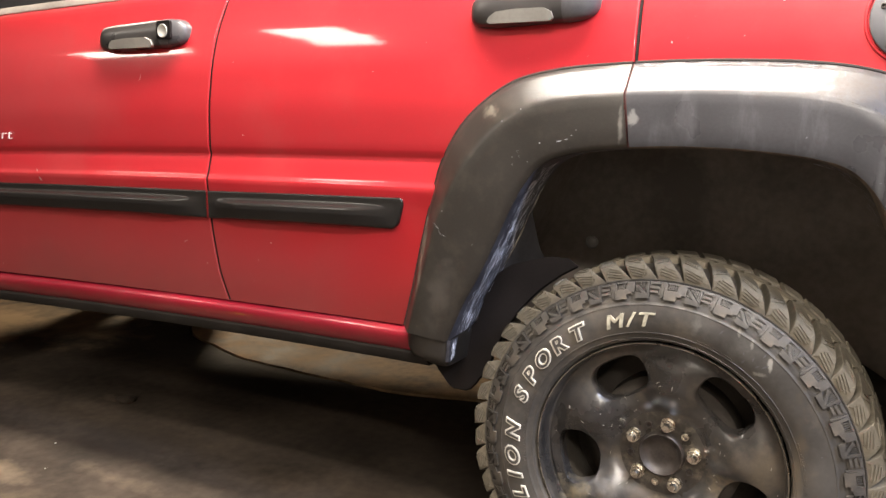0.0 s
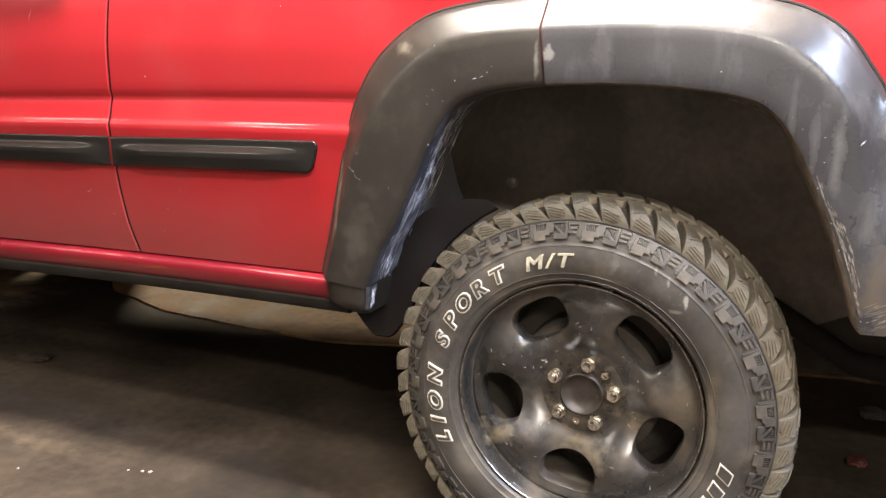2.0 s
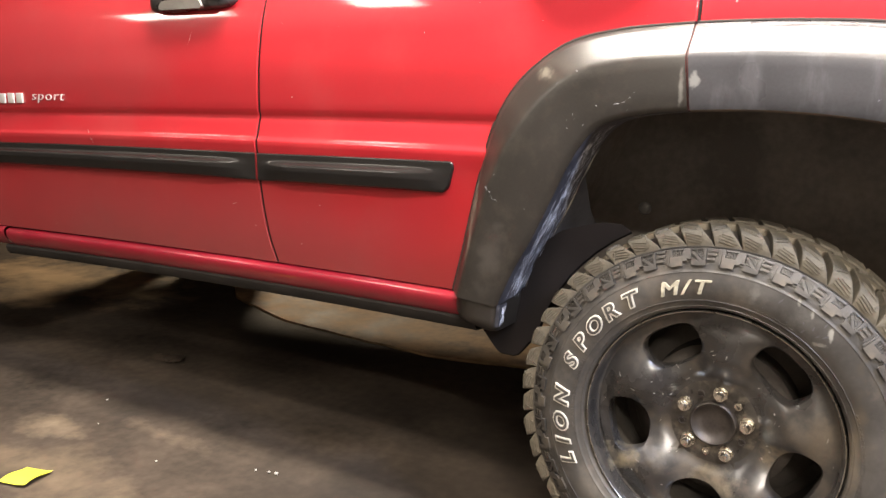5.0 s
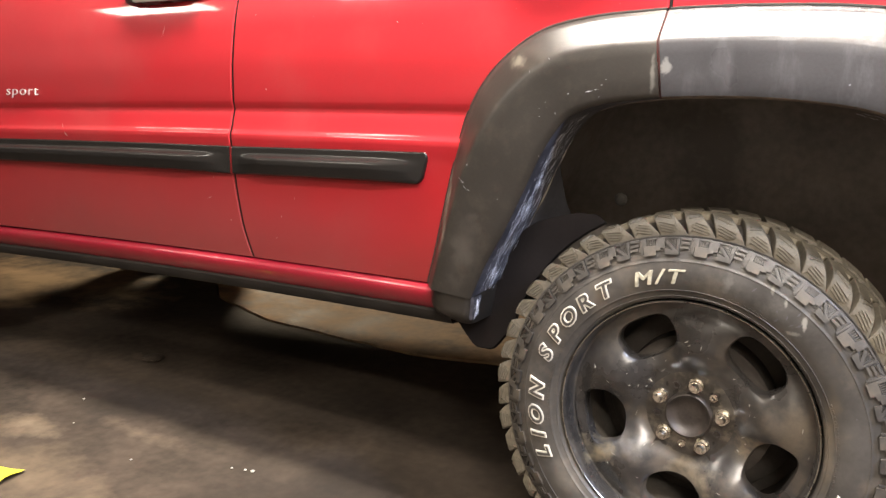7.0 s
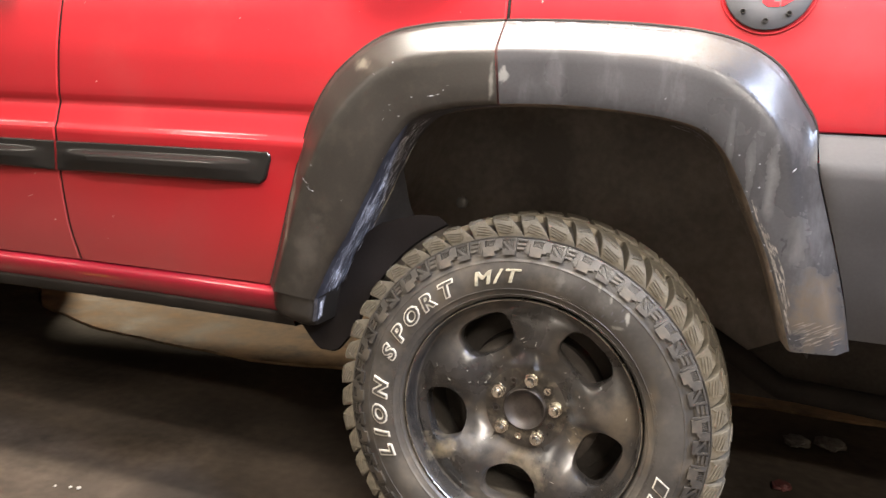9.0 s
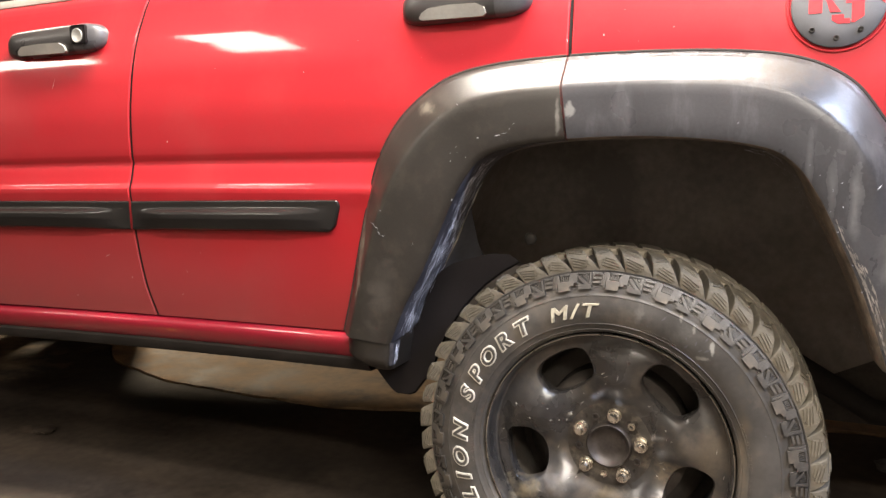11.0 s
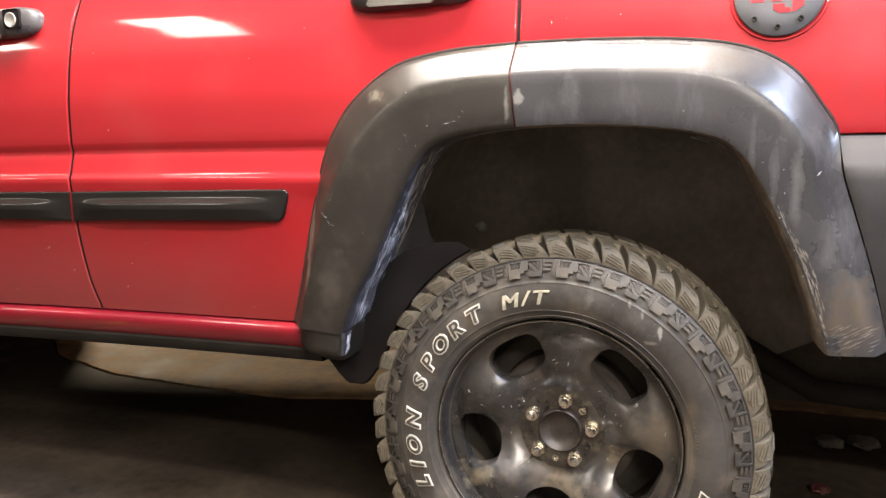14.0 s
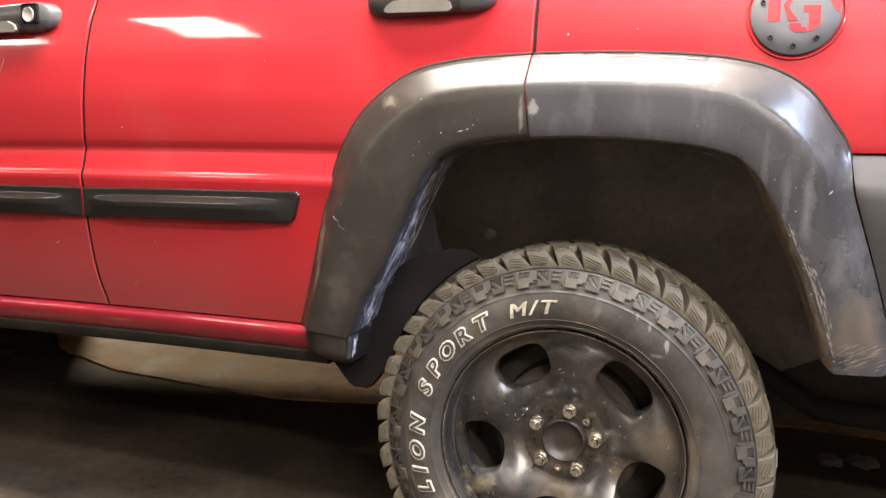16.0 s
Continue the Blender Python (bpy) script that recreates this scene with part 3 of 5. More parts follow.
part("gap_backing", bm, DULL_BLACK, car)

# rocker panel below the doors, and its black lower trim
bm = bmesh.new()
ROCK = [(0.168, 0.010), (0.1685, 0.0), (0.167, -0.010), (0.163, -0.016), (0.155, -0.0195), (0.145, -0.018), (0.132, -0.012), (0.120, -0.003), (0.112, 0.006)]
rows = []
for k in range(61):
    x = -2.085 + (2.085 - 0.505) * k / 60
    rows.append([(x, y - 0.010 * bow(x), z + H - 0.0085 * bow(x)) for z, y in ROCK])
grid_mesh(bm, rows)
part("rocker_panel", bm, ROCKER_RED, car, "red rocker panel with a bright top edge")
bm = bmesh.new()
rows = []
for k in range(41):
    x = -2.12 + (2.12 - 0.475) * k / 40
    sag = 0.010 * bow(x)
    rows.append([(x, y - 0.010 * bow(x), z + H - sag) for z, y in
                 [(0.120, 0.012), (0.117, 0.0), (0.112, -0.003), (0.098, 0.000), (0.088, 0.008), (0.086, 0.03), (0.095, 0.06)]])
grid_mesh(bm, rows)
part("sill_trim", bm, DULL_BLACK, car, "black sill trim under the rocker")
bm = bmesh.new()
rows = []
for k in range(13):
    x = -2.40 + 0.312 * k / 12
    rows.append([(x, y - 0.010 * bow(x) - 0.004, z + H - 0.0085 * bow(x) + 0.004) for z, y in ROCK])
grid_mesh(bm, rows)
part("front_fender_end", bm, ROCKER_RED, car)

# cap below the front flare and the bracket under it
bm = bmesh.new()
rows = []
for k in range(-1, 13):
    f = max(k / 12, 0.0)
    z = 0.190 if k < 0 else 0.1735 - 0.0575 * f
    tuck = 0.005 if k < 0 else 0.018 * max(f - 0.55, 0) ** 2 / 0.2
    x0, x1 = -0.511 + 0.002 * f + 0.03 * max(f - 0.6, 0) ** 2 / 0.16 * 0.8, -0.386 - 0.010 * f
    cs = [(x0, 0.03), (x0, -0.012), (x0 + 0.012, -0.036), (x0 + 0.035, -0.062), (x0 + 0.06, -0.073), (x1 - 0.012, -0.076), (x1 - 0.003, -0.072), (x1, -0.06), (x1 + 0.002, 0.04)]
    rows.append([(x, y + tuck, z + H) for x, y in cs])
vs = grid_mesh(bm, rows)
bm.faces.new(vs[-1])
cap = part("flare_end_cap", bm, FLARE, car, "black plastic end cap of the flare", sharp=55)
bm = bmesh.new()
rows = []
for k in range(9):
    z, x = 0.174 - 0.046 * k / 8, -0.3835 - 0.008 * k / 8
    w = 1 - 0.6 * (k / 8) ** 2
    rows.append([(x - 0.004, -0.0755 + 0.001 * k, z + H), (x + 0.001, -0.0715 + 0.001 * k, z + H), (x + 0.0018, -0.0715 + 0.012 * w + 0.001 * k, z + H), (x + 0.002, -0.0715 + 0.026 * w + 0.001 * k, z + H), (x + 0.0005, -0.0715 + 0.030 * w + 0.001 * k, z + H)])
grid_mesh(bm, rows)
part("cap_lip", bm, LIP, cap, "scuffed bluish edge of the end cap")
bm = bmesh.new()
# upper tail: black sheet added for the shade between flap and tyre
edge = [(0.360 * math.cos(radians(a)), 0.360 * math.sin(radians(a))) for a in range(166, 116, -6)]
outline = [(-.474, .120), (-.470, .088), (-.452, .065), (-.436, .048), (-.426, .043), (-.398, .043), (-.388, .047), (-.378, .058), (-.366, .074)] + edge + [(-.186, .330), (-.222, .330), (-.262, .320), (-.300, .308), (-.330, .288), (-.352, .262), (-.372, .190)]
rows = [[(x, y, z + H) for x, z in outline] for y in (0.020, 0.024, 0.030)]
rows[0] = [(x, y, z + 0.004) for x, y, z in rows[0]]
vs = grid_mesh(bm, rows)
bm.faces.new(vs[0])
part("splash_bracket_shade", bm, FLAT_BLACK, car, "black splash bracket with a shade sheet beside the tyre")

# wheel house
bm = bmesh.new()
rows = []
for k in range(-1, 62):
    i = catmull(FLARE_IN, min(max(k / 60, 0.0), 1.0))
    if k < 0 or k > 60:
        i = np.array((-0.380, 0.085)) if k < 0 else catmull(FLARE_IN, 1.0)
    c = np.array((0.02, 0.06))
    row = []
    for y, g in ((0.035, 1.0), (0.05, 1.10), (0.10, 1.14), (0.25, 1.16), (0.40, 1.12), (0.46, 0.9), (0.48, 0.0)):
        mid = c if y < 0.45 else np.array((0.02, -0.18))
        q = mid + (i - mid) * g
        if k > 60 and y > 0.2:
            q = q + np.array((0.0, -0.12))
        row.append((q[0] + 0.008 * noise.noise((q[0] * 6, y * 6, q[1] * 6)), y, q[1] + H + 0.008 * noise.noise((q[0] * 6, y * 6, 3 + q[1] * 6))))
    rows.append(row)
grid_mesh(bm, rows)
part("wheel_house_liner", bm, LINER, car, "dirty wheel house liner, lightened for fill light", sharp=80)

# front flap of the liner behind the scuffed lip; its taper imitates light fading
bm = bmesh.new()
rows = []
for k in range(15):
    f = k / 14
    q = catmull(FLARE_IN, 0.075 + 0.115 * f)
    rows.append([(q[0] + 0.004 + 0.066 * g * max(1 - f, 0.03) ** 1.7, 0.028 + 0.085 * g ** 1.5 * max(1 - f, 0.03) ** 1.3, q[1] + H + 0.034 * g * (1 - f) + 0.003 * math.sin(9 * f + 3 * g)) for g in (0.0, 0.15, 0.35, 0.6, 0.8, 1.0)])
grid_mesh(bm, rows)
part("liner_flap", bm, FLAP, car, "grey plastic liner flap behind the flare lip")

# rear bumper side
bm = bmesh.new()
rows = []
for k in range(41):
    row = []
    for z, y in ((0.516, 0.02), (0.520, -0.008), (0.518, -0.020), (0.510, -0.029), (0.480, -0.054), (0.470, -0.0600), (0.455, -0.062), (0.40, -0.060), (0.36, -0.058), (0.31, -0.053), (0.26, -0.045), (0.215, -0.03), (0.208, 0.02)):
        x0 = flare_x(min(z, 0.516), False) + 0.0025
        x = x0 + (1.02 - x0) * (k / 40) ** 2
        y_edge = max(y, -0.056)
        y = y_edge + (y - y_edge) * (1 - math.exp(-(x - x0) / 0.010))
        row.append((x, y + 1.1 * max(x - 0.6, 0) ** 2, z + H))
    rows.append(row)
grid_mesh(bm, rows)
part("rear_bumper", bm, BUMPER, car, "dull grey plastic rear bumper", sharp=50)

# body shell that closes the car: belt, glass, roof, floor pan and far side
bm = bmesh.new()
rows = []
for x in [-3.3 + 4.3 * k / 30 for k in range(31)]:
    b = skin(x, 0.88)
    y0 = b.y + (0.25 * 4 * max(x - 0.62, 0) ** 2)
    rows.append([(x, y0 + 0.002, b.z - 0.003), (x, y0 - 0.003, b.z + 0.001), (x, y0 - 0.003, b.z + 0.010), (x, y0 + 0.002, b.z + 0.018), (x, y0 + 0.02, b.z + 0.020)])
grid_mesh(bm, rows)
part("belt_trim", bm, BELT, car, "grey window belt trim")
for name, x0, x1 in (("front_window", -2.05, -1.05), ("rear_window", -0.95, -0.10), ("quarter_window", 0.0, 0.75)):
    bm = bmesh.new()
    rows = []
    for k in range(7):
        z = 0.885 + 0.42 * k / 6
        rows.append([(x0 + (x1 - x0) * j / 6 + 0.10 * k / 6, 0.066 + 0.13 * k / 6 + dy, z + H - 0.0075 * bow(x0)) for j in range(7) for dy in (0.0,)])
    grid_mesh(bm, rows)
    part(name, bm, GLASS_DARK, car, "dark tinted side window")
bm = bmesh.new()
box(bm, -2.1, 0.95, 0.20, 1.46, 1.30 + H, 1.36 + H, 0.025)
for x in (-2.02, -1.0, -0.05, 0.85):
    box(bm, x - 0.04, x + 0.04, 0.09, 0.20, 0.87 + H, 1.33 + H, 0.01)
    box(bm, x - 0.04, x + 0.04, 1.46, 1.60, 0.87 + H, 1.33 + H, 0.01)
part("roof", bm, RED, car)
# rear block and board: added to keep the space behind the tyre dark
for name, b, mat in (("far_side", (-3.45, 0.92, 1.58, 1.68, 0.10, 0.88), RED),
                     ("grille_panel", (-3.5, -3.3, 0.02, 1.66, 0.15, 0.70), RED), ("tailgate", (0.90, 1.02, 0.10, 1.62, 0.20, 0.88), RED),
                     ("hood", (-3.3, -2.1, 0.05, 1.62, 0.70, 0.75), RED), ("rear_light_block", (0.40, 1.00, 0.565, 1.50, -0.10, 0.22), UNDER), ("rear_dark_board", (0.20, 1.00, 0.485, 0.56, -0.075, 0.20), UNDER),
                     ):
    bm = bmesh.new()
    x0, x1, y0, y1, z0, z1 = b
    box(bm, x0, x1, y0, y1, z0 + H, z1 + H, 0.015)
    part(name, bm, mat, car)
bm = bmesh.new()
for x0, x1, y0, y1 in ((-3.45, -2.48, 0.30, 1.32), (-2.49, -0.46, 0.10, 1.52), (-0.47, 0.47, 0.50, 1.12), (0.46, 0.98, 0.26, 1.36)):
    box(bm, x0, x1, y0, y1, 0.14 + H, 0.20 + H, 0.008)
part("floor_pan", bm, UNDER, car, "dirty floor pan between the wheels")
# unseen panel; its sloped lower edge shapes the far lamp's lit strip
bm = bmesh.new()
rows = []
for y in (1.50, 1.57):
    rows.append([(x, y, z) for x, z in ((-3.3, 0.42), (-2.1, 0.345), (-1.6, 0.305), (-0.9, 0.285), (0.9, 0.27), (0.9, 0.75), (-3.3, 0.75))])
vs = grid_mesh(bm, rows, close_v=True)
for ring in vs:
    bm.faces.new(ring)
part("far_light_block", bm, DARK, car)
bm = bmesh.new()
rows = []
for z in (0.20, 0.45, 0.74):
    rows.append([(x, -0.03, z + H) for x in (-3.4, -3.2, -3.06 + 0.0 * z, -2.34)] if z > 0.5 else [(x, -0.03, z + H) for x in (-3.4, -3.25, -3.1, -3.05)])
grid_mesh(bm, rows)
part("front_fender", bm, RED, car)


# side mouldings
def moulding(x0, x1, parent, label, end, z0, tilt):
    """A black strip with flat rims and a pillow that sinks into the strip at both ends."""
    half, corner = 0.0322, 0.017
    bm = bmesh.new()
    rows = []
    n, m = 72, 34

    def ease(d):
        d = min(max(d, 0.0), 1.0)
        return d * d * (3 - 2 * d)
    for i in range(n + 1):
        f = 1 - (1 - i / n) ** 1.7
        row = []
        for j in range(m + 1):
            v = math.sin(math.pi / 2 * (2 * j / m - 1))
            tip = x1
            if end:
                q = min(max((abs(v) * half - (half - corner)) / corner, 0.0), 1.0)
                tip = x1 - 0.010 * (1 - v) - corner * (1 - math.sqrt(max(1 - q * q, 0.0)))
            x = x0 + (tip - x0) * f
            near = min((1 - abs(v)) * half, tip - x if end else 1.0)
            rim = math.sqrt(max(1 - (1 - min(near / 0.0035, 1.0)) ** 2, 0.0))
            swell = ease((x - x0) / 0.11) * ease((x1 - 0.012 - x) / 0.13)
            pillow = ease((0.54 - v) / 0.40) * (1 - 0.45 * max(-0.2 - v, 0.0)) * ease((v + 1.06) / 0.30)
            z = z0 + tilt * (x + 0.77) + v * half
            row.append((x, skin(x, 0.40).y + 0.003 - 0.0095 * rim - 0.0150 * swell * pillow, z + H - 0.0075 * bow(x)))
        rows.append(row)
    grid_mesh(bm, rows)
    return part("side_moulding", bm, BLACK_TRIM, parent, label, sharp=55)


moulding(-1.0305, -0.506, rear_door, "black plastic side moulding", True, 0.3985, 0.013)
moulding(-2.245, -1.036, front_door, "black plastic side moulding", False, 0.3955, 0.0)


# door handles
def handle(x0, x1, zc, parent, lock):
    n = 48
    bm = bmesh.new()
    rows = []
    for k in range(n + 1):
        f = 0.5 - 0.5 * math.cos(math.pi * k / n)
        x = x0 + (x1 - x0) * f
        end = math.sqrt(max(1 - abs(2 * f - 1) ** 7, 0.0))
        half = 0.003 + 0.029 * end
        rise = 0.006 * (f - 0.5)
        out = 0.003 + 0.034 * end
        row = []
        for a in range(17):
            t = math.pi * (a / 16 - 0.5)
            z = zc + rise + half * math.sin(t) * (1.0 if t > 0 else 0.95)
            y = skin(x, zc).y + 0.004 - out * max(math.cos(t), 0) ** 0.40
            row.append((x, y, z + H - 0.0075 * bow(x)))
        rows.append(row)
    vs = grid_mesh(bm, rows)
    bm.faces.new(vs[0])
    bm.faces.new(vs[-1])
    grip = part("handle", bm, HANDLE, parent, "black plastic door handle", sharp=60)
    # pale strip painted as a highlight along the top of the grip
    bm = bmesh.new()
    rows = []
    for k in range(25):
        f = 0.06 + 0.70 * k / 24
        x = x0 + (x1 - x0) * f
        end = math.sqrt(max(1 - abs(2 * f - 1) ** 7, 0.0))
        w = math.sin(math.pi * (0.04 + 0.92 * k / 24)) ** 0.5
        rows.append([(x, skin(x, zc).y + 0.004 - (0.003 + 0.034 * end + o) * math.cos(t) ** 0.40,
                      zc + 0.006 * (f - 0.5) + (0.003 + 0.029 * end + o) * math.sin(t) + H - 0.0075 * bow(x)) for t, o in ((1.00 - 0.10 * w, 0.0), (1.02 - 0.08 * w, 0.0010), (1.10 + 0.06 * w, 0.0012), (1.14 + 0.06 * w, 0.0))])
    grid_mesh(bm, rows)
    part("top_highlight", bm, GRIP, grip, "pale strip painted as the handle's top highlight")
    # recess under the grip, coloured pale for the light that falls in
    bm = bmesh.new()
    a, b = x0 + 0.18 * (x1 - x0), x0 + 0.66 * (x1 - x0)
    y = skin((a + b) / 2, zc).y - 0.0325
    drop = 0.0075 * bow((a + b) / 2)
    vs = [(a + 0.004, y + 0.0015, zc - 0.0255), (b + 0.002, y + 0.0015, zc - 0.0265), (b + 0.008, y, zc - 0.022), (b + 0.006, y - 0.003, zc - 0.012), (b - 0.008, y - 0.006, zc - 0.005),
          ((a + b) / 2, y - 0.006, zc - 0.004), (a + 0.02, y - 0.006, zc - 0.007), (a + 0.006, y - 0.003, zc - 0.014), (a, y, zc - 0.022)]
    lo = [bm.verts.new((p[0], p[1], p[2] + H - drop)) for p in vs]
    hi = [bm.verts.new((p[0], p[1] + 0.012, p[2] + H - drop)) for p in vs]
    bm.faces.new(lo)
    n = len(vs)
    for i in range(n):
        bm.faces.new([lo[i], lo[(i + 1) % n], hi[(i + 1) % n], hi[i]])
    part("grip_recess", bm, GRIP, parent, "pale grip recess, light put into its colour")
    # smooth end shell, with the key lock set into it on the front door
    bm = bmesh.new()
    rows = []
    for k in range(15):
        f = 0.755 + 0.245 * math.sin(math.pi / 2 * k / 14)
        x = x0 + (x1 - x0) * f
        end = math.sqrt(max(1 - abs(2 * f - 1) ** 7, 0.0))
        edge = 0.0 if k == 0 else 0.0011
        rows.append([(x, skin(x, zc).y + 0.004 - (0.003 + 0.034 * end + edge) * max(math.cos(t), 0) ** 0.40,
                      zc + 0.006 * (f - 0.5) + (0.003 + 0.029 * end + edge) * math.sin(t) * (1.0 if t > 0 else 0.95) + H - 0.0075 * bow(x)) for t in (math.pi * (a / 16 - 0.5) for a in range(17))])
    vs = grid_mesh(bm, rows)
    bm.faces.new(vs[-1])
    part("handle_end", bm, LOCK, grip, "smooth end shell of the handle", sharp=60)
    if lock:
        x = x1 - 0.050
        m = pose(x, skin(x, zc).y - 0.0335, zc + 0.008 + H - 0.0075 * bow(x))
        # black plate drawn for the shade inside the lock recess
        bm = bmesh.new()
        box(bm, -0.0220, 0.0220, -0.0012, 0.004, -0.0200, 0.0200, 0.006)
        bmesh.ops.transform(bm, matrix=m, verts=bm.verts)
        part("lock_recess", bm, FLAT_BLACK, grip, "black square plate for the shaded lock recess")
        bm = bmesh.new()
        revolve(bm, [(0.002, 0.0155), (-0.0022, 0.0152), (-0.0030, 0.0140), (-0.0024, 0.0126), (-0.0012, 0.0110), (-0.0010, 0.0)], 28)
        bmesh.ops.transform(bm, matrix=m @ pose(-0.002, -0.0005, -0.002), verts=bm.verts)
        part("lock_cylinder", bm, GRIP, grip, "worn metal key lock")


handle(-1.385, -1.094, 0.779, front_door, True)
handle(-0.378, -0.134, 0.778, rear_door, False)


# lettering on the front door: one word is spelled out, the other is plain bars
def text_mesh(word, size, depth=0.0, spacing=1.0, swell=0.0):
    cu = bpy.data.curves.new("word", "FONT")
    cu.body, cu.size, cu.extrude, cu.space_character = word, size, depth, spacing
    cu.resolution_u, cu.offset = 3, swell
    ob = bpy.data.objects.new("word", cu)
    scene.collection.objects.link(ob)
    bpy.context.view_layer.update()
    me = bpy.data.meshes.new_from_object(ob.evaluated_get(bpy.context.evaluated_depsgraph_get()))
    bpy.data.objects.remove(ob)
    bpy.data.curves.remove(cu)
    return me


def letters(name, word, size, depth, m, mat, parent, label, spacing=1.0, bend=None, swell=0.0):
    me = text_mesh(word, size, depth, spacing, swell)
    bm = bmesh.new()
    bm.from_mesh(me)
    bpy.data.meshes.remove(me)
    if bend:
        bmesh.ops.subdivide_edges(bm, edges=[e for e in bm.edges if e.calc_length() > 0.006], cuts=2)
        for v in bm.verts:
            v.co = bend(v.co)
    else:
        bmesh.ops.transform(bm, matrix=m, verts=bm.verts)
    return part(name, bm, mat, parent, label, smooth=False)


def on_door(x, z, lift=0.003):
    p = skin(x, z)
    return p.x, p.y - lift, p.z


WIDE_ITALIC = Matrix(((1.68, 0.28, 0, 0), (0, 1, 0, 0), (0, 0, 1, 0), (0, 0, 0, 1)))
letters("badge", "sport", 0.036, 0.0012, pose(*on_door(-1.880, 0.546), 90, 0, 1.2) @ WIDE_ITALIC, BADGE, front_door, "silver lettering on the door", 1.12, None, -0.0005)
for k in range(7):
    p = on_door(-2.196 + 0.041 * k, 0.552)
    bm = bmesh.new()
    box(bm, p[0], p[0] + 0.030, p[1] - 0.001, p[1] + 0.004, p[2] - 0.014, p[2] + 0.014, 0.002)
    part("badge_bar", bm, BADGE, front_door, "silver name bar on the door")

# fuel door with cut-out cover plate
FX, FZ, FR = 0.331, 0.728, 0.064
fy = skin(FX, FZ).y


def disc_pt(r, a, y):
    x, z = FX + r * math.cos(a), FZ + r * math.sin(a)
    return (x, skin(x, z).y + y, z + H)


bm = bmesh.new()
rows = [[disc_pt(r, math.tau * k / 64, y) for r, y in ((0.070, -0.0004), (0.0685, -0.0030), (0.0665, -0.0032), (0.0645, 0.0005))] for k in range(64)]
grid_mesh(bm, rows, close_u=True)
part("fuel_bezel", bm, RED, quarter, "rounded red fuel door rim")
bm = bmesh.new()
rows = [[disc_pt(r, math.tau * k / 64, y) for r, y in ((0.063, -0.0010), (0.0625, -0.0055), (0.061, -0.0065), (0.03, -0.0065), (0.0, -0.0065))] for k in range(64)]
grid_mesh(bm, rows, close_u=True)
part("fuel_plate", bm, PLATE, quarter, "grey metal fuel door plate with red cut-outs", sharp=50)
for pts in ([(-.039, .038), (-.021, .038), (-.021, -.012), (-.039, -.012)], [(-.018, .012), (-.006, .028), (.000, .030), (-.010, .008), (.004, -.012), (-.010, -.012)],
            [(.010, .010), (.034, .010), (.034, -.020), (.022, -.028), (.018, -.028), (.018, .000), (.010, .000)],
            [(-.008, -.016), (.008, -.016), (.008, -.022), (.016, -.022), (.016, -.029), (.000, -.029), (-.008, -.023)],
            [(.046, .016), (.061, .022), (.060, -.004), (.052, .004)]):
    bm = bmesh.new()
    top = [bm.verts.new((FX + x, skin(FX + x, FZ + z).y - 0.0072, FZ + z + H)) for x, z in pts]
    low = [bm.verts.new((FX + x, skin(FX + x, FZ + z).y - 0.004, FZ + z + H)) for x, z in pts]
    bm.faces.new(top)
    for i in range(len(pts)):
        bm.faces.new([top[i], top[(i + 1) % len(pts)], low[(i + 1) % len(pts)], low[i]])
    part("cut_out", bm, RED, quarter, "", smooth=False)
for a in (-133, -91, -52, 20, 90, 160):
    if a in (20,):
        continue
    p = disc_pt(0.049, radians(a), -0.0085)
    bm = bmesh.new()
    revolve(bm, [(0.004, 0.0040), (0.0, 0.0039), (-0.0012, 0.0035), (-0.0012, 0.0026), (0.0060, 0.0024)], 16)
    bmesh.ops.transform(bm, matrix=pose(*p), verts=bm.verts)
    part("screw", bm, WORN, quarter)

# ---------------------------------------------------------------- wheels
HOLE_A = [47.4, 119.4, 191.4, 263.4, 335.4]
LUG_A = [80.5, 8.5, -63.5, -135.5, 152.5]


def face_y(r, a):
    """Depth of the steel wheel's face at radius r, angle a in degrees."""
    base = smooth_interp(r, [0.0, 0.034, 0.060, 0.078, 0.10, 0.135, 0.170, 0.192, 0.203], [0.012, 0.012, 0.012, 0.010, -0.006, -0.023, -0.021, -0.011, -0.009])
    w = 0.5 + 0.5 * math.cos(radians(5 * (a - 47.4)))
    lobe = math.exp(-((r - 0.140) / 0.045) ** 2)
    return base + 0.038 * w ** 1.2 * lobe


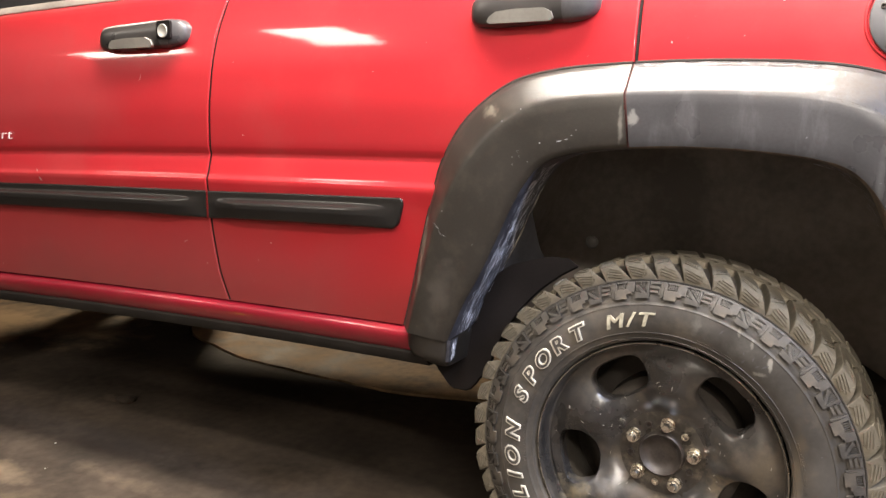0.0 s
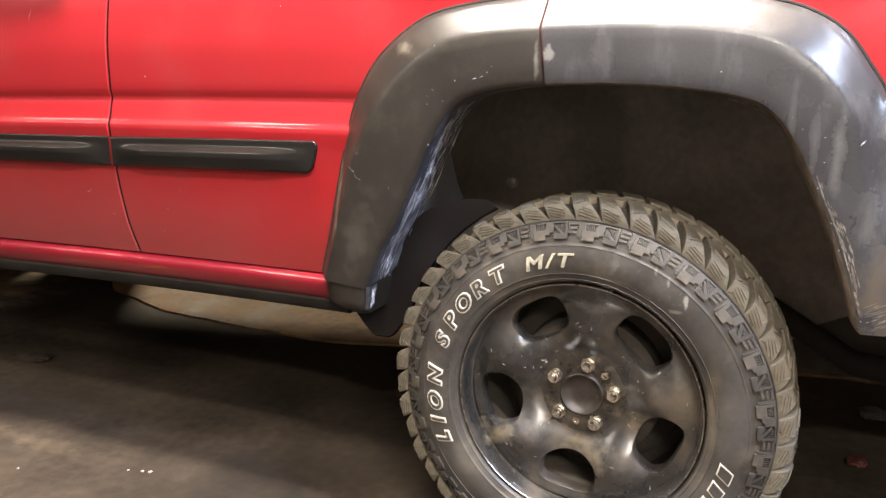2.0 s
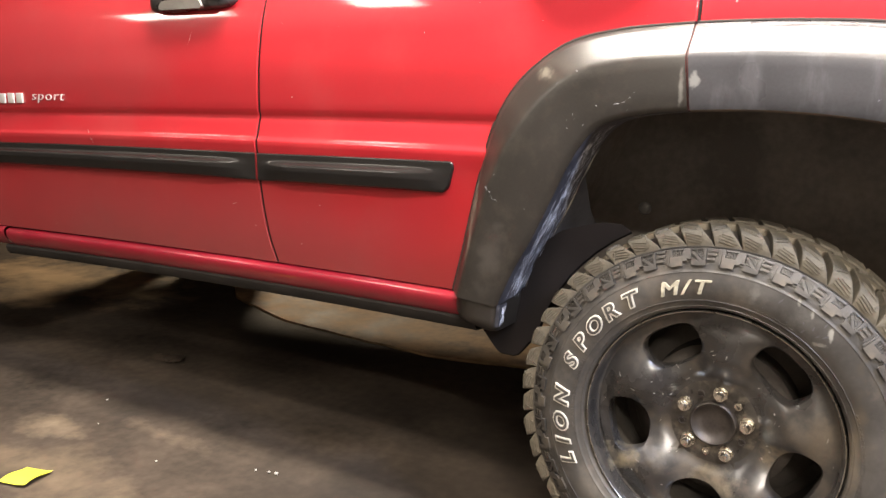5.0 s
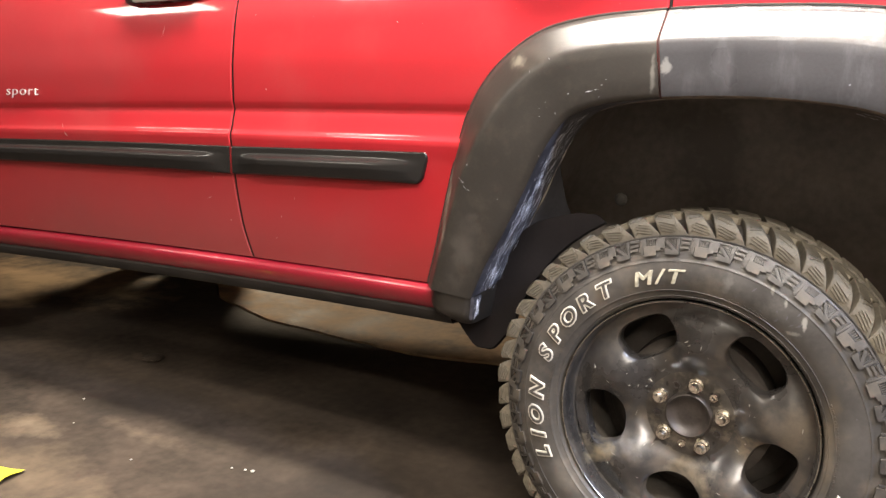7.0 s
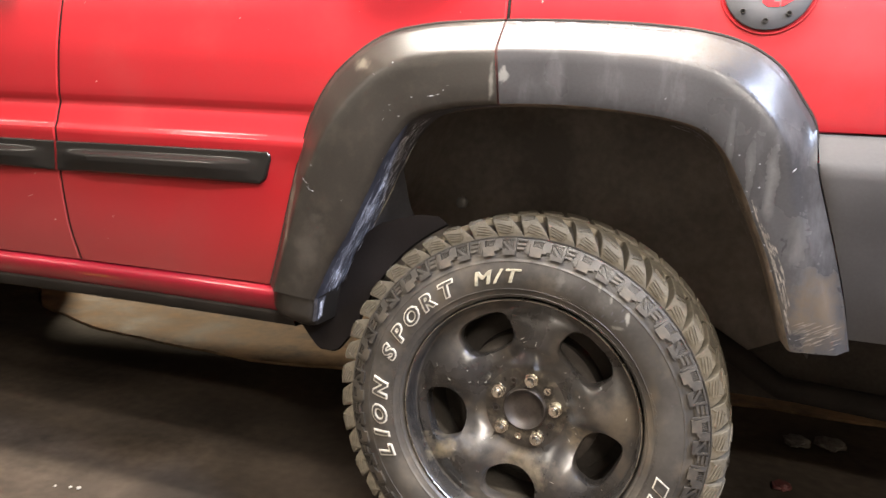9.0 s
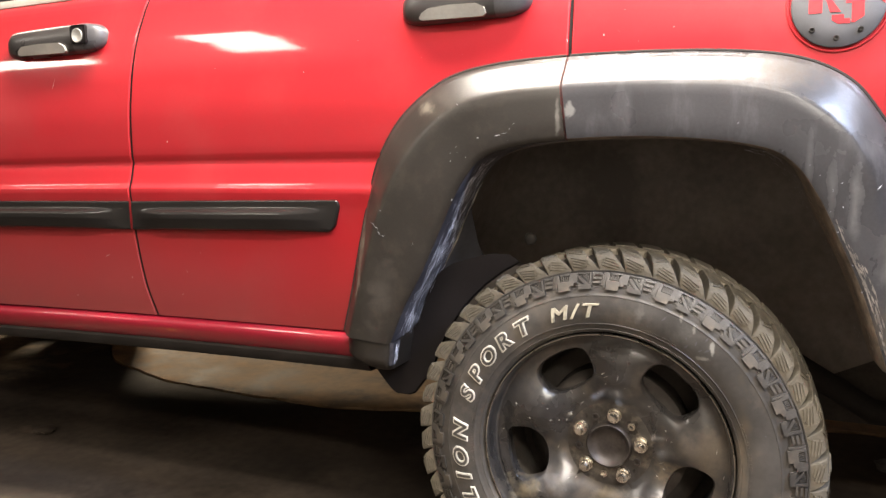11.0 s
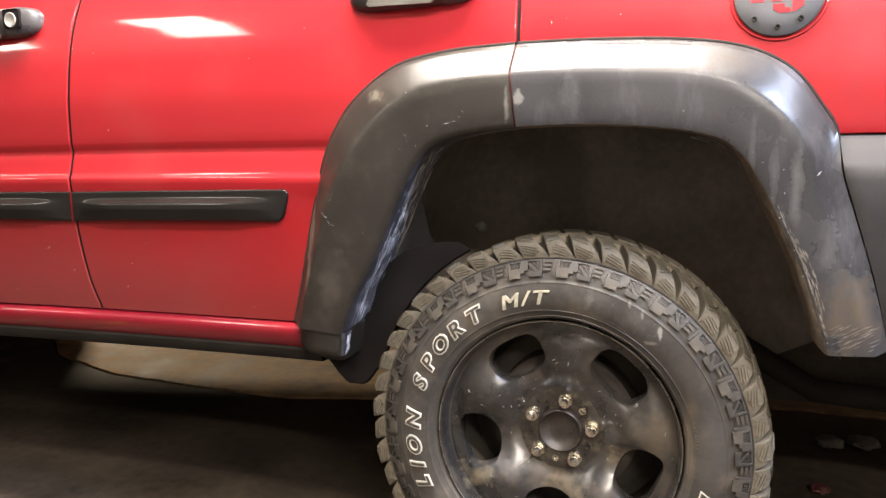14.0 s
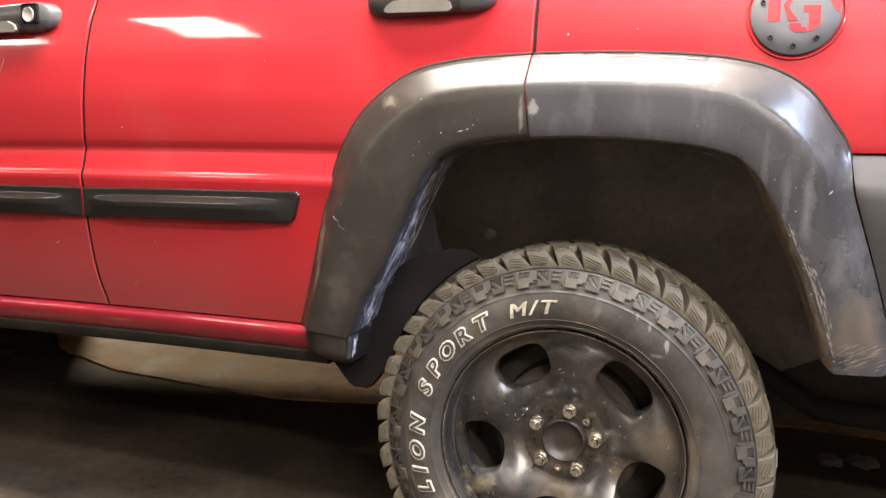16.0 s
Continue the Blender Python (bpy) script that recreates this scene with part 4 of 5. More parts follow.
def wheel(m_name="wheel"):
    """The tyre and the steel wheel of one corner, centred on the axle; y points into the car."""
    bm = bmesh.new()
    n, m = 56, 9
    for ha in HOLE_A:
        ca = radians(ha)
        hc = np.array((0.1505 * math.cos(ca), 0.1505 * math.sin(ca)))
        er, et = np.array((math.cos(ca), math.sin(ca))), np.array((-math.sin(ca), math.cos(ca)))
        rings = []
        for k in range(n):
            t = math.tau * k / n
            c, s = math.cos(t), math.sin(t)
            q = 3.0
            rad = 1.0 / ((abs(c) / 0.0325) ** q + (abs(s) / (0.048 + 0.006 * c)) ** q) ** (1 / q)
            d = er * c + et * s
            lo, hi = rad, 0.25
            for _ in range(30):
                mid = (lo + hi) / 2
                p = hc + d * mid
                r = np.hypot(*p)
                da = (math.degrees(math.atan2(p[1], p[0])) - ha + 180) % 360 - 180
                inside = 0.076 < r < 0.203 and abs(da) < 36
                lo, hi = (mid, hi) if inside else (lo, mid)
            row = []
            for extra in (0.026, 0.012, 0.004):
                p = hc + d * (rad + 0.0015)
                row.append((p[0], face_y(np.hypot(*p), math.degrees(math.atan2(p[1], p[0]))) + extra, p[1]))
            for j in range(m + 1):
                f = j / m
                p = hc + d * (rad + 0.004 + (lo - rad - 0.004) * f)
                row.append((p[0], face_y(np.hypot(*p), math.degrees(math.atan2(p[1], p[0]))), p[1]))
            rings.append(row)
        grid_mesh(bm, rings, close_u=True)
    # hub face, outer valley and lip
    rows = []
    for k in range(120):
        a = math.tau * k / 120
        prof = [(0.030, 0.020), (0.0325, 0.012)] + [(r, face_y(r, math.degrees(a))) for r in (0.036, 0.045, 0.055, 0.065, 0.0755)] + [(0.080, face_y(0.080, math.degrees(a)) + 0.0012), (0.088, face_y(0.088, math.degrees(a)) + 0.003)]
        rows.append([(r * math.cos(a), y, r * math.sin(a)) for r, y in prof])
    hub = bmesh.new()
    grid_mesh(hub, rows, close_u=True)
    rows = []
    for k in range(160):
        a = math.tau * k / 160
        rows.append([(r * math.cos(a), face_y(r, math.degrees(a)) + o, r * math.sin(a)) for r, o in ((0.186, 0.004), (0.194, 0.0015), (0.2015, 0.0008), (0.2032, 0.0))])
    grid_mesh(bm, rows, close_u=True)
    revolve(bm, [(-0.0090, 0.2025), (-0.0105, 0.2052), (-0.016, 0.2070), (-0.028, 0.2078), (-0.036, 0.2092), (-0.0400, 0.2108), (-0.0424, 0.2122)], 144)
    steel = finish("steel_wheel", bm, STEEL, None, "black painted steel wheel with five windows", sharp=35)
    part("hub_face", hub, WORN, steel, "worn bare metal ring round the lug nuts")
    # rim lip and barrel
    bm = bmesh.new()
    revolve(bm, [(-0.0422, 0.2121), (-0.0432, 0.2128), (-0.0433, 0.2136), (-0.0426, 0.2142), (-0.0400, 0.2144), (-0.030, 0.2142)], 144)
    part("rim_lip", bm, RIM_EDGE, steel, "worn bare rim edge")
    bm = bmesh.new()
    revolve(bm, [(0.008, 0.203), (0.05, 0.195), (0.16, 0.195), (0.17, 0.21)], 72)
    part("barrel", bm, DARK, steel)
    # dust cap
    bm = bmesh.new()
    revolve(bm, [(0.0125, 0.0410), (0.0050, 0.0400), (0.0032, 0.0372), (0.0046, 0.0345), (0.0115, 0.0318), (0.0140, 0.0180), (0.0125, 0.0)], 48)
    part("hub_cap", bm, RUST, steel, "rusty brown hub centre", sharp=60)
    for i, a in enumerate(LUG_A):
        bm = bmesh.new()
        for r1, r2, d, yy, seg in ((0.0132, 0.0122, 0.005, 0.0105, 20), (0.0100, 0.0100, 0.015, 0.0035, 6), (0.0108, 0.0106, 0.003, -0.0015, 18), (0.0082, 0.0058, 0.008, -0.008, 16)):
            g = bmesh.ops.create_cone(bm, cap_ends=True, segments=seg, radius1=r1, radius2=r2, depth=d)
            bmesh.ops.transform(bm, matrix=pose(0, yy, 0, 90, 0, 0), verts=g["verts"])
        bmesh.ops.transform(bm, matrix=pose(0.05715 * math.cos(radians(a)), 0, 0.05715 * math.sin(radians(a))), verts=bm.verts)
        part("lug_nut", bm, CHROME, steel, "worn chrome lug nut", sharp=25)
        b = radians(a + 36)
        bm = bmesh.new()
        revolve(bm, [(0.0115, 0.0070), (0.0085, 0.0066), (0.0085, 0.0042), (0.013, 0.004), (0.013, 0.0)], 16)
        bmesh.ops.transform(bm, matrix=pose(0.055 * math.cos(b), 0, 0.055 * math.sin(b)), verts=bm.verts)
        part("stud_hole", bm, CHROME if i % 2 else RUST, steel, "small bare hole rim")

    # tyre
    bm = bmesh.new()
    side = [(side_y(r) + o, r) for r, o in ((0.2170, 0.001), (0.2185, 0.0), (0.2205, 0.0), (0.2222, 0.0), (0.2228, -0.0012), (0.2240, -0.0012), (0.2248, 0.0), (0.2300, 0.0), (0.2330, 0.0), (0.2336, -0.0011),
                                            (0.2348, -0.0011), (0.2356, 0.0), (0.2440, 0.0), (0.2550, 0.0), (0.2650, 0.0), (0.2760, 0.0), (0.2818, 0.0), (0.2824, -0.0009), (0.2838, -0.0009), (0.2846, 0.0),
                                            (0.2880, 0.0), (0.2940, 0.0), (0.3000, 0.0), (0.3060, 0.0), (0.3120, 0.0), (0.3180, 0.0), (0.3222, 0.0), (0.3236, 0.004), (0.3262, 0.009))]
    revolve(bm, [(0.0, 0.2140), (-0.026, 0.2150), (-0.0335, 0.2162)] + side + [(-0.014, 0.3290), (-0.004, 0.3330),
                 (0.02, 0.3375), (0.07, 0.3390), (0.12, 0.3380), (0.150, 0.3345), (0.166, 0.3285), (0.176, 0.312), (0.19, 0.285), (0.188, 0.25), (0.165, 0.22)], 160)
    tyre = finish("tyre", bm, RUBBER, None, "black mud-terrain tyre with raised white lettering", sharp=50)
    return steel, tyre


def side_y(r):
    """Depth of the bare sidewall at radius r."""
    return smooth_interp(r, [0.2165, 0.2205, 0.226, 0.233, 0.244, 0.255, 0.265, 0.276, 0.288, 0.300, 0.312, 0.3225, 0.3300],
                         [-0.0360, -0.0425, -0.0465, -0.0502, -0.0540, -0.0556, -0.0556, -0.0546, -0.0520, -0.0478, -0.0424, -0.0362, -0.0290])


LUGS = 46
HALF = 180 / LUGS
LUG_PATH = [(-0.0384, 0.3228), (-0.0392, 0.3310), (-0.0385, 0.3405), (-0.0352, 0.3480), (-0.0265, 0.3512), (-0.0150, 0.3520), (0.006, 0.3524), (0.036, 0.3524)]
LUG_WIDE = [[0.985, 0.94, 0.85, 0.76, 0.71, 0.68, 0.63, 0.54], [0.985, 0.90, 0.79, 0.70, 0.65, 0.62, 0.58, 0.50]]
LUG_SKEW = [0.0, 0.6, 1.5, 2.4, 3.1, 3.7, 4.9, 6.8]


def lug_point(kind, v, u, lift=0.0):
    """A point of a shoulder lug's outer face: v runs along its path, u from -1 to 1 across it."""
    k = min(int(v), len(LUG_PATH) - 2)
    f = v - k
    y, r = (LUG_PATH[k][q] + (LUG_PATH[k + 1][q] - LUG_PATH[k][q]) * f for q in (0, 1))
    w = LUG_WIDE[kind][k] + (LUG_WIDE[kind][k + 1] - LUG_WIDE[kind][k]) * f
    deep = 0.0022 * kind * min(v / 2, 1.0)
    a = radians(LUG_SKEW[k] + (LUG_SKEW[k + 1] - LUG_SKEW[k]) * f + HALF * w * u)
    slope = min(max((v - 2) / 3, 0.0), 1.0)
    r += lift * (0.5 + 0.5 * slope) - (deep if v < 5 else 0.0) * 0.3
    y += deep - lift * (1 - slope) * 0.85
    return Vector((r * math.cos(a), y, r * math.sin(a)))


def shoulder_block(kind):
    """One lug of the shoulder at angle 0: it rises from the ridge over the edge onto the tread, leaning back."""
    bm = bmesh.new()
    rows = []
    for k, (y, r) in enumerate(LUG_PATH):
        drop = (0.001, 0.008, 0.015, 0.019, 0.019, 0.018, 0.017, 0.017)[k]
        row = []
        for u, down in ((-1.03, drop), (-1.0, 0.0010), (-0.93, 0.0), (-0.4, -0.0002), (0.4, -0.0002), (0.93, 0.0), (1.0, 0.0010), (1.03, drop)):
            p = lug_point(kind, k, u)
            a = math.atan2(p.z, p.x)
            rr = math.hypot(p.x, p.z) - down
            row.append((rr * math.cos(a), p.y + 0.6 * down, rr * math.sin(a)))
        rows.append(row)
    vs = grid_mesh(bm, rows)
    bm.faces.new(vs[0])
    bm.faces.new(vs[-1])
    # a triangle of slanted ribs on the side of the lug, bounded by a bolder ridge, and cuts of the same slant over the edge
    ribs = (((0.55, 0.10), (1.05, 0.78)), ((0.85, -0.30), (1.65, 0.76)), ((1.25, -0.52), (2.15, 0.70)), ((1.75, -0.60), (2.65, 0.62)), ((0.40, 0.05), (2.75, -0.80)), ((3.3, -0.55), (4.5, 0.62)), ((4.2, -0.60), (5.3, 0.55))) if kind == 0 else \
           (((2.55, 0.10), (2.05, -0.78)), ((2.25, 0.40), (1.45, -0.76)), ((1.75, 0.56), (0.90, -0.72)), ((1.20, 0.66), (0.45, -0.45)), ((2.80, 0.05), (0.50, 0.86)), ((4.4, -0.55), (3.3, 0.60)), ((5.2, -0.60), (4.2, 0.55)))
    for (v0, u0), (v1, u1) in ribs:
        rows = []
        for j in range(4):
            v, u = v0 + (v1 - v0) * j / 3, u0 + (u1 - u0) * j / 3
            rows.append([lug_point(kind, v - dv, u + du, lift) for dv, du, lift in ((-0.15, -0.10, -0.0006), (-0.10, -0.06, 0.0023), (0.10, 0.06, 0.0023), (0.15, 0.10, -0.0006))])
        grid_mesh(bm, rows)
    bmesh.ops.recalc_face_normals(bm, faces=bm.faces)
    me = bpy.data.meshes.new("tread_block")
    bm.to_mesh(me)
    bm.free()
    me.materials.append(BLOCK)
    return me


def centre_block(kind):
    bm = bmesh.new()
    y0, y1 = ((0.036, 0.078), (0.086, 0.13))[kind]
    rows = []
    for y in (y0, y0 + 0.004, y1 - 0.004, y1):
        top = 0.3485 if y0 < y < y1 else 0.334
        sk = radians(60 * (y - 0.07) * (1 if kind else -1))
        rows.append([(r * math.cos(a + sk), y, r * math.sin(a + sk)) for a, r in
                     ((-0.060, 0.338), (-0.054, top), (-0.02, top), (0.02, top), (0.054, top), (0.060, 0.338))])
    grid_mesh(bm, rows)
    bmesh.ops.recalc_face_normals(bm, faces=bm.faces)
    me = bpy.data.meshes.new("centre_block")
    bm.to_mesh(me)
    bm.free()
    me.materials.append(BLOCK)
    return me


def plate_on_sidewall(bm, pts, lift=0.0045):
    """A raised flat shape on the sidewall; pts are (degrees, radius), counter-clockwise."""
    top = [bm.verts.new((r * math.cos(radians(a)), side_y(r) - lift, r * math.sin(radians(a)))) for a, r in pts]
    low = [bm.verts.new((r * math.cos(radians(a)), side_y(r) + 0.003, r * math.sin(radians(a)))) for a, r in pts]
    n = len(pts)
    bm.faces.new(top)
    for i in range(n):
        bm.faces.new([top[i], top[(i + 1) % n], low[(i + 1) % n], low[i]])


BITES = 23
BITE = 360 / BITES


def side_biter():
    """One repeat of the stepped relief between sidewall and shoulder; its stack of three bars is centred on angle 0."""
    bm = bmesh.new()

    def slab(lift, *pts):
        plate_on_sidewall(bm, [(-a, r) for a, r in pts], lift)

    def block(lift, a0, a1, r0, r1, lean=0.0):
        slab(lift, (a0 - lean, r0), ((a0 + a1) / 2 - lean, r0), (a1 - lean, r0), (a1, (r0 + r1) / 2), (a1 + lean, r1), ((a0 + a1) / 2 + lean, r1), (a0 + lean, r1), (a0, (r0 + r1) / 2))
    for k in range(3):                              # the three bars
        block(0.0052, -1.45 - 0.25 * k, 1.25 - 0.25 * k, 0.3165 - 0.0068 * k, 0.3202 - 0.0068 * k)
    block(0.0046, 1.75, 2.35, 0.2960, 0.3208, 0.15)
    block(0.0016, -1.9, 13.75, 0.2995, 0.3210)      # floor of the pockets
    # first plate with its square pocket and tooth
    block(0.0060, 2.5, 3.4, 0.2935, 0.3206)
    block(0.0060, 3.4, 6.4, 0.2935, 0.3085)
    slab(0.0060, (6.4, 0.3005), (7.9, 0.3015), (7.9, 0.3206), (6.9, 0.3206), (6.4, 0.3085))
    block(0.0052, 3.5, 6.7, 0.3180, 0.3206)
    for k in range(4):
        block(0.0036, 3.9 + 0.62 * k, 4.15 + 0.62 * k, 0.3090, 0.3170)
    # second plate with its slanted bar, hatched triangle and tooth
    block(0.0060, 7.9, 9.1, 0.3045, 0.3206)
    block(0.0052, 7.6, 13.2, 0.3184, 0.3206)
    slab(0.0060, (9.1, 0.3140), (10.0, 0.3150), (12.9, 0.3010), (11.6, 0.3010))
    slab(0.0060, (9.3, 0.2945), (11.4, 0.2940), (13.6, 0.2945), (13.6, 0.3010), (11.3, 0.3015), (9.1, 0.3045))
    block(0.0060, 12.9, 13.6, 0.2990, 0.3206)
    for k in range(4):
        block(0.0036, 10.7 + 0.5 * k, 10.9 + 0.5 * k, 0.3135 - 0.0024 * k, 0.3172)
    bmesh.ops.recalc_face_normals(bm, faces=bm.faces)
    me = bpy.data.meshes.new("side_lug")
    bm.to_mesh(me)
    bm.free()
    me.materials.append(RUBBER)
    return me


def ring_bend(mid, r0, lift):
    """Bends flat lettering onto the sidewall, reading clockwise, centred on the angle mid."""
    def f(co):
        r = r0 + co.y
        a = radians(mid) - co.x / (r0 + 0.01)
        return Vector((r * math.cos(a), side_y(r) - lift + (-0.0012 * co.z / 0.001 if co.z > 0 else 0.004), r * math.sin(a)))
    return f


def wheel_text(tyre):
    """Raised lettering: outlined white characters, the last ones solid."""
    for word, mid, solid in (("L", 203.2, False), ("I", 196.2, False), ("O", 188.0, False), ("N", 176.9, False), ("S", 160.6, False), ("P", 151.0, False),
                              ("O", 142.0, False), ("R", 132.2, False), ("T", 123.2, False), ("M", 107.6, True), ("/", 101.5, True), ("T", 96.0, True)):
        layers = ((0.0, 0.0018, LETTER_WORN, "letter"),) if solid else ((0.0025, 0.0014, LETTER, "letter"), (0.0004, 0.0026, RUBBER, "letter_core"))
        for swell, lift, mat, name in layers:
            me = text_mesh(word, 0.0345 if solid else 0.0358, 0.001, 1.0, swell)
            bm = bmesh.new()
            bm.from_mesh(me)
            bpy.data.meshes.remove(me)
            xs = [v.co.x for v in bm.verts]
            cx = (min(xs) + max(xs)) / 2
            for v in bm.verts:
                v.co.x = (v.co.x - cx) * 1.2 + v.co.y * (0.34 if solid else 0.28)
            bmesh.ops.subdivide_edges(bm, edges=[e for e in bm.edges if e.calc_length() > 0.008], cuts=2)
            b = ring_bend(mid, 0.2462 + 0.00012 * max(mid - 170, 0), lift)
            if solid:
                base = bm.verts[:]
                twin = bmesh.ops.duplicate(bm, geom=bm.faces[:] + bm.edges[:] + base)
                for v in twin["geom"]:
                    if isinstance(v, bmesh.types.BMVert):
                        v.co.x += 0.0018
                        v.co.z *= 1.12
            for v in bm.verts:
                v.co = b(v.co)
            part(name, bm, mat, tyre, "", smooth=False)


def frame_letter(tyre, mid, wide):
    """An outlined block that stands for a character which is not spelled out."""
    w = math.degrees(wide / 0.257) / 2
    for sign, lift, grow, mat, name in ((1, 0.0012, 0.0, LETTER, "letter"), (1, 0.0024, 0.0022, RUBBER, "letter_core")):
        bm = bmesh.new()
        g = math.degrees(grow / 0.257)
        plate_on_sidewall(bm, [(a - 1.2 * (r - 0.261) / 0.0127, r) for a, r in ((mid - w + g, 0.2485 + grow), (mid, 0.2485 + grow), (mid + w - g, 0.2485 + grow), (mid + w - g, 0.261), (mid + w - g, 0.2740 - grow), (mid, 0.2740 - grow), (mid - w + g, 0.2740 - grow), (mid - w + g, 0.261))], lift)
        part(name, bm, mat, tyre, "", smooth=False)


steel_wheel, tyre = wheel()
SHOULDER = [shoulder_block(0), shoulder_block(1)]
CENTRE = [centre_block(0), centre_block(1)]
BITER = side_biter()
for k in range(LUGS):
    a = math.tau * k / LUGS + radians(1.64)
    ob = new("tread_block", SHOULDER[k % 2])
    ob.parent = tyre
    ob.matrix_basis = Matrix.Rotation(-a, 4, "Y")
    for c in range(2):
        ob = new("tread_block", CENTRE[c])
        ob.parent = tyre
        ob.matrix_basis = Matrix.Rotation(-(a + 0.07 * c + 0.05), 4, "Y")
for k in range(BITES):
    ob = new("side_lug", BITER)
    ob.parent = tyre
    ob.matrix_basis = Matrix.Rotation(-radians(BITE * k + 13.3), 4, "Y")
bm = bmesh.new()
revolve(bm, [(-0.0340, 0.3212), (-0.0392, 0.3218), (-0.0394, 0.3236), (-0.0330, 0.3246)], 160)
part("shoulder_ridge", bm, RUBBER, tyre)
bm = bmesh.new()
marks = random.Random(5)
for a0, a1 in ((150, 190), (-22, 22), (60, 75)):
    a = a0
    while a < a1:
        w = marks.choice((0.35, 0.5, 0.7))
        plate_on_sidewall(bm, [(a, 0.2350), (a + w, 0.2350), (a + w, 0.2395), (a, 0.2395)], 0.0008)
        a += w + marks.choice((0.3, 0.35, 0.9))
tagged(part("embossed_mark", bm, RUBBER, tyre, smooth=False), kind="stuff")
wheel_text(tyre)
for mid, wide in ((-15.4, 0.022), (-23.0, 0.022), (-30.6, 0.022)):
    frame_letter(tyre, mid, wide)

for wx, wy, flip in ((-2.97, 0.0, False), (-2.97, 1.62, True), (0.0, 1.62, True)):
    for src in (steel_wheel, tyre):
        twin = copy_thing(src, pose(wx, wy, H, 0, 0, 180 if flip else 0))
        twin.parent = car
for src in (steel_wheel, tyre):
    src.parent = car
    src.matrix_basis = pose(0, 0, H)

# axle, brake and running gear
bm = bmesh.new()
revolve(bm, [(0.034, 0.0), (0.034, 0.125), (0.040, 0.134), (0.085, 0.136), (0.088, 0.150), (0.094, 0.168), (0.100, 0.172), (0.108, 0.168), (0.112, 0.0)], 64)
# wide disc added to block the lit floor from the wheel windows
revolve(bm, [(0.112, 0.10), (0.116, 0.1945), (0.125, 0.1945)], 48)
bmesh.ops.transform(bm, matrix=pose(0, 0, H), verts=bm.verts)
part("brake_drum", bm, UNDER, car, "black brake drum behind the wheel windows")
bm = bmesh.new()
tube(bm, [(0, 0.09, H), (0, 1.53, H)], 0.038, 16)
bmesh.ops.create_uvsphere(bm, u_segments=20, v_segments=12, radius=0.13, matrix=pose(0.02, 0.8, H))
part("rear_axle", bm, DARK, car, "dirty black rear axle")
bm = bmesh.new()
tube(bm, [(0.07, 0.22, H - 0.05), (0.12, 0.24, H + 0.26)], [0.028, 0.026], 14)
part("shock_absorber", bm, DULL_BLACK, car)
bm = bmesh.new()
bmesh.ops.create_uvsphere(bm, u_segments=12, v_segments=8, radius=0.013, matrix=pose(-0.190, 0.16, 0.345 + H) @ Matrix.Diagonal((1, 0.6, 1, 1)))
part("liner_bolt", bm, DARK, car, "small round liner bolt")
bm = bmesh.new()
tube(bm, [(-0.10 + 0.06 * math.cos(k * 0.6), 0.28 + 0.06 * math.sin(k * 0.6), H + 0.0 + 0.0036 * k) for k in range(70)], 0.007, 6)
part("coil_spring", bm, DULL_BLACK, car)
bm = bmesh.new()
tube(bm, [(-1.6, 0.55, H + 0.02), (-0.4, 0.55, H + 0.02), (-0.2, 0.5, H + 0.09), (0.25, 0.45, H + 0.09), (0.45, 0.42, H - 0.02), (0.9, 0.40, H - 0.04)], 0.026, 12)
part("exhaust_pipe", bm, DULL_BLACK, car, "dull exhaust pipe under the floor pan")
bm = bmesh.new()
box(bm, 0.35, 0.80, 0.65, 1.35, H - 0.02, H + 0.14, 0.05)
part("fuel_tank", bm, DARK, car)
bm = bmesh.new()
box(bm, -2.2, -0.45, 0.28, 0.36, H + 0.06, H + 0.13, 0.01)
part("frame_rail", bm, DARK, car)

# ---------------------------------------------------------------- loose things on the floor
bm = bmesh.new()
rows = []
for i in range(7):
    row = []
    for j in range(7):
        x, y = -0.042 + 0.014 * i, -0.042 + 0.014 * j
        row.append((x, y, 0.004 + 0.006 * (i / 6) ** 3 + 0.004 * math.sin(j * 0.8)))
    rows.append(row)
grid_mesh(bm, rows)
top = bm.faces[:]
bmesh.ops.solidify(bm, geom=top, thickness=0.0008)
note = finish("paper_note", bm, YELLOW, None)
note.matrix_world = pose(-1.490, -0.385, 0.0, 0, 0, 12)
tagged(note, "small crumpled yellow paper note on the floor", "paper")



def lump(name, x, y, size, flat, mat, label, category, seed):
    """A small irregular lump lying on the floor."""
    bm = bmesh.new()
    bmesh.ops.create_icosphere(bm, subdivisions=3, radius=size)
    for v in bm.verts:
        v.co *= 1 + 0.35 * noise.noise(v.co * (2.2 / size) + Vector((seed, 0, 0)))
        v.co.z = v.co.z * flat + size * flat * 0.8
    ob = finish(name, bm, mat)
    ob.location = (x, y, -0.002)
    return tagged(ob, label, category)


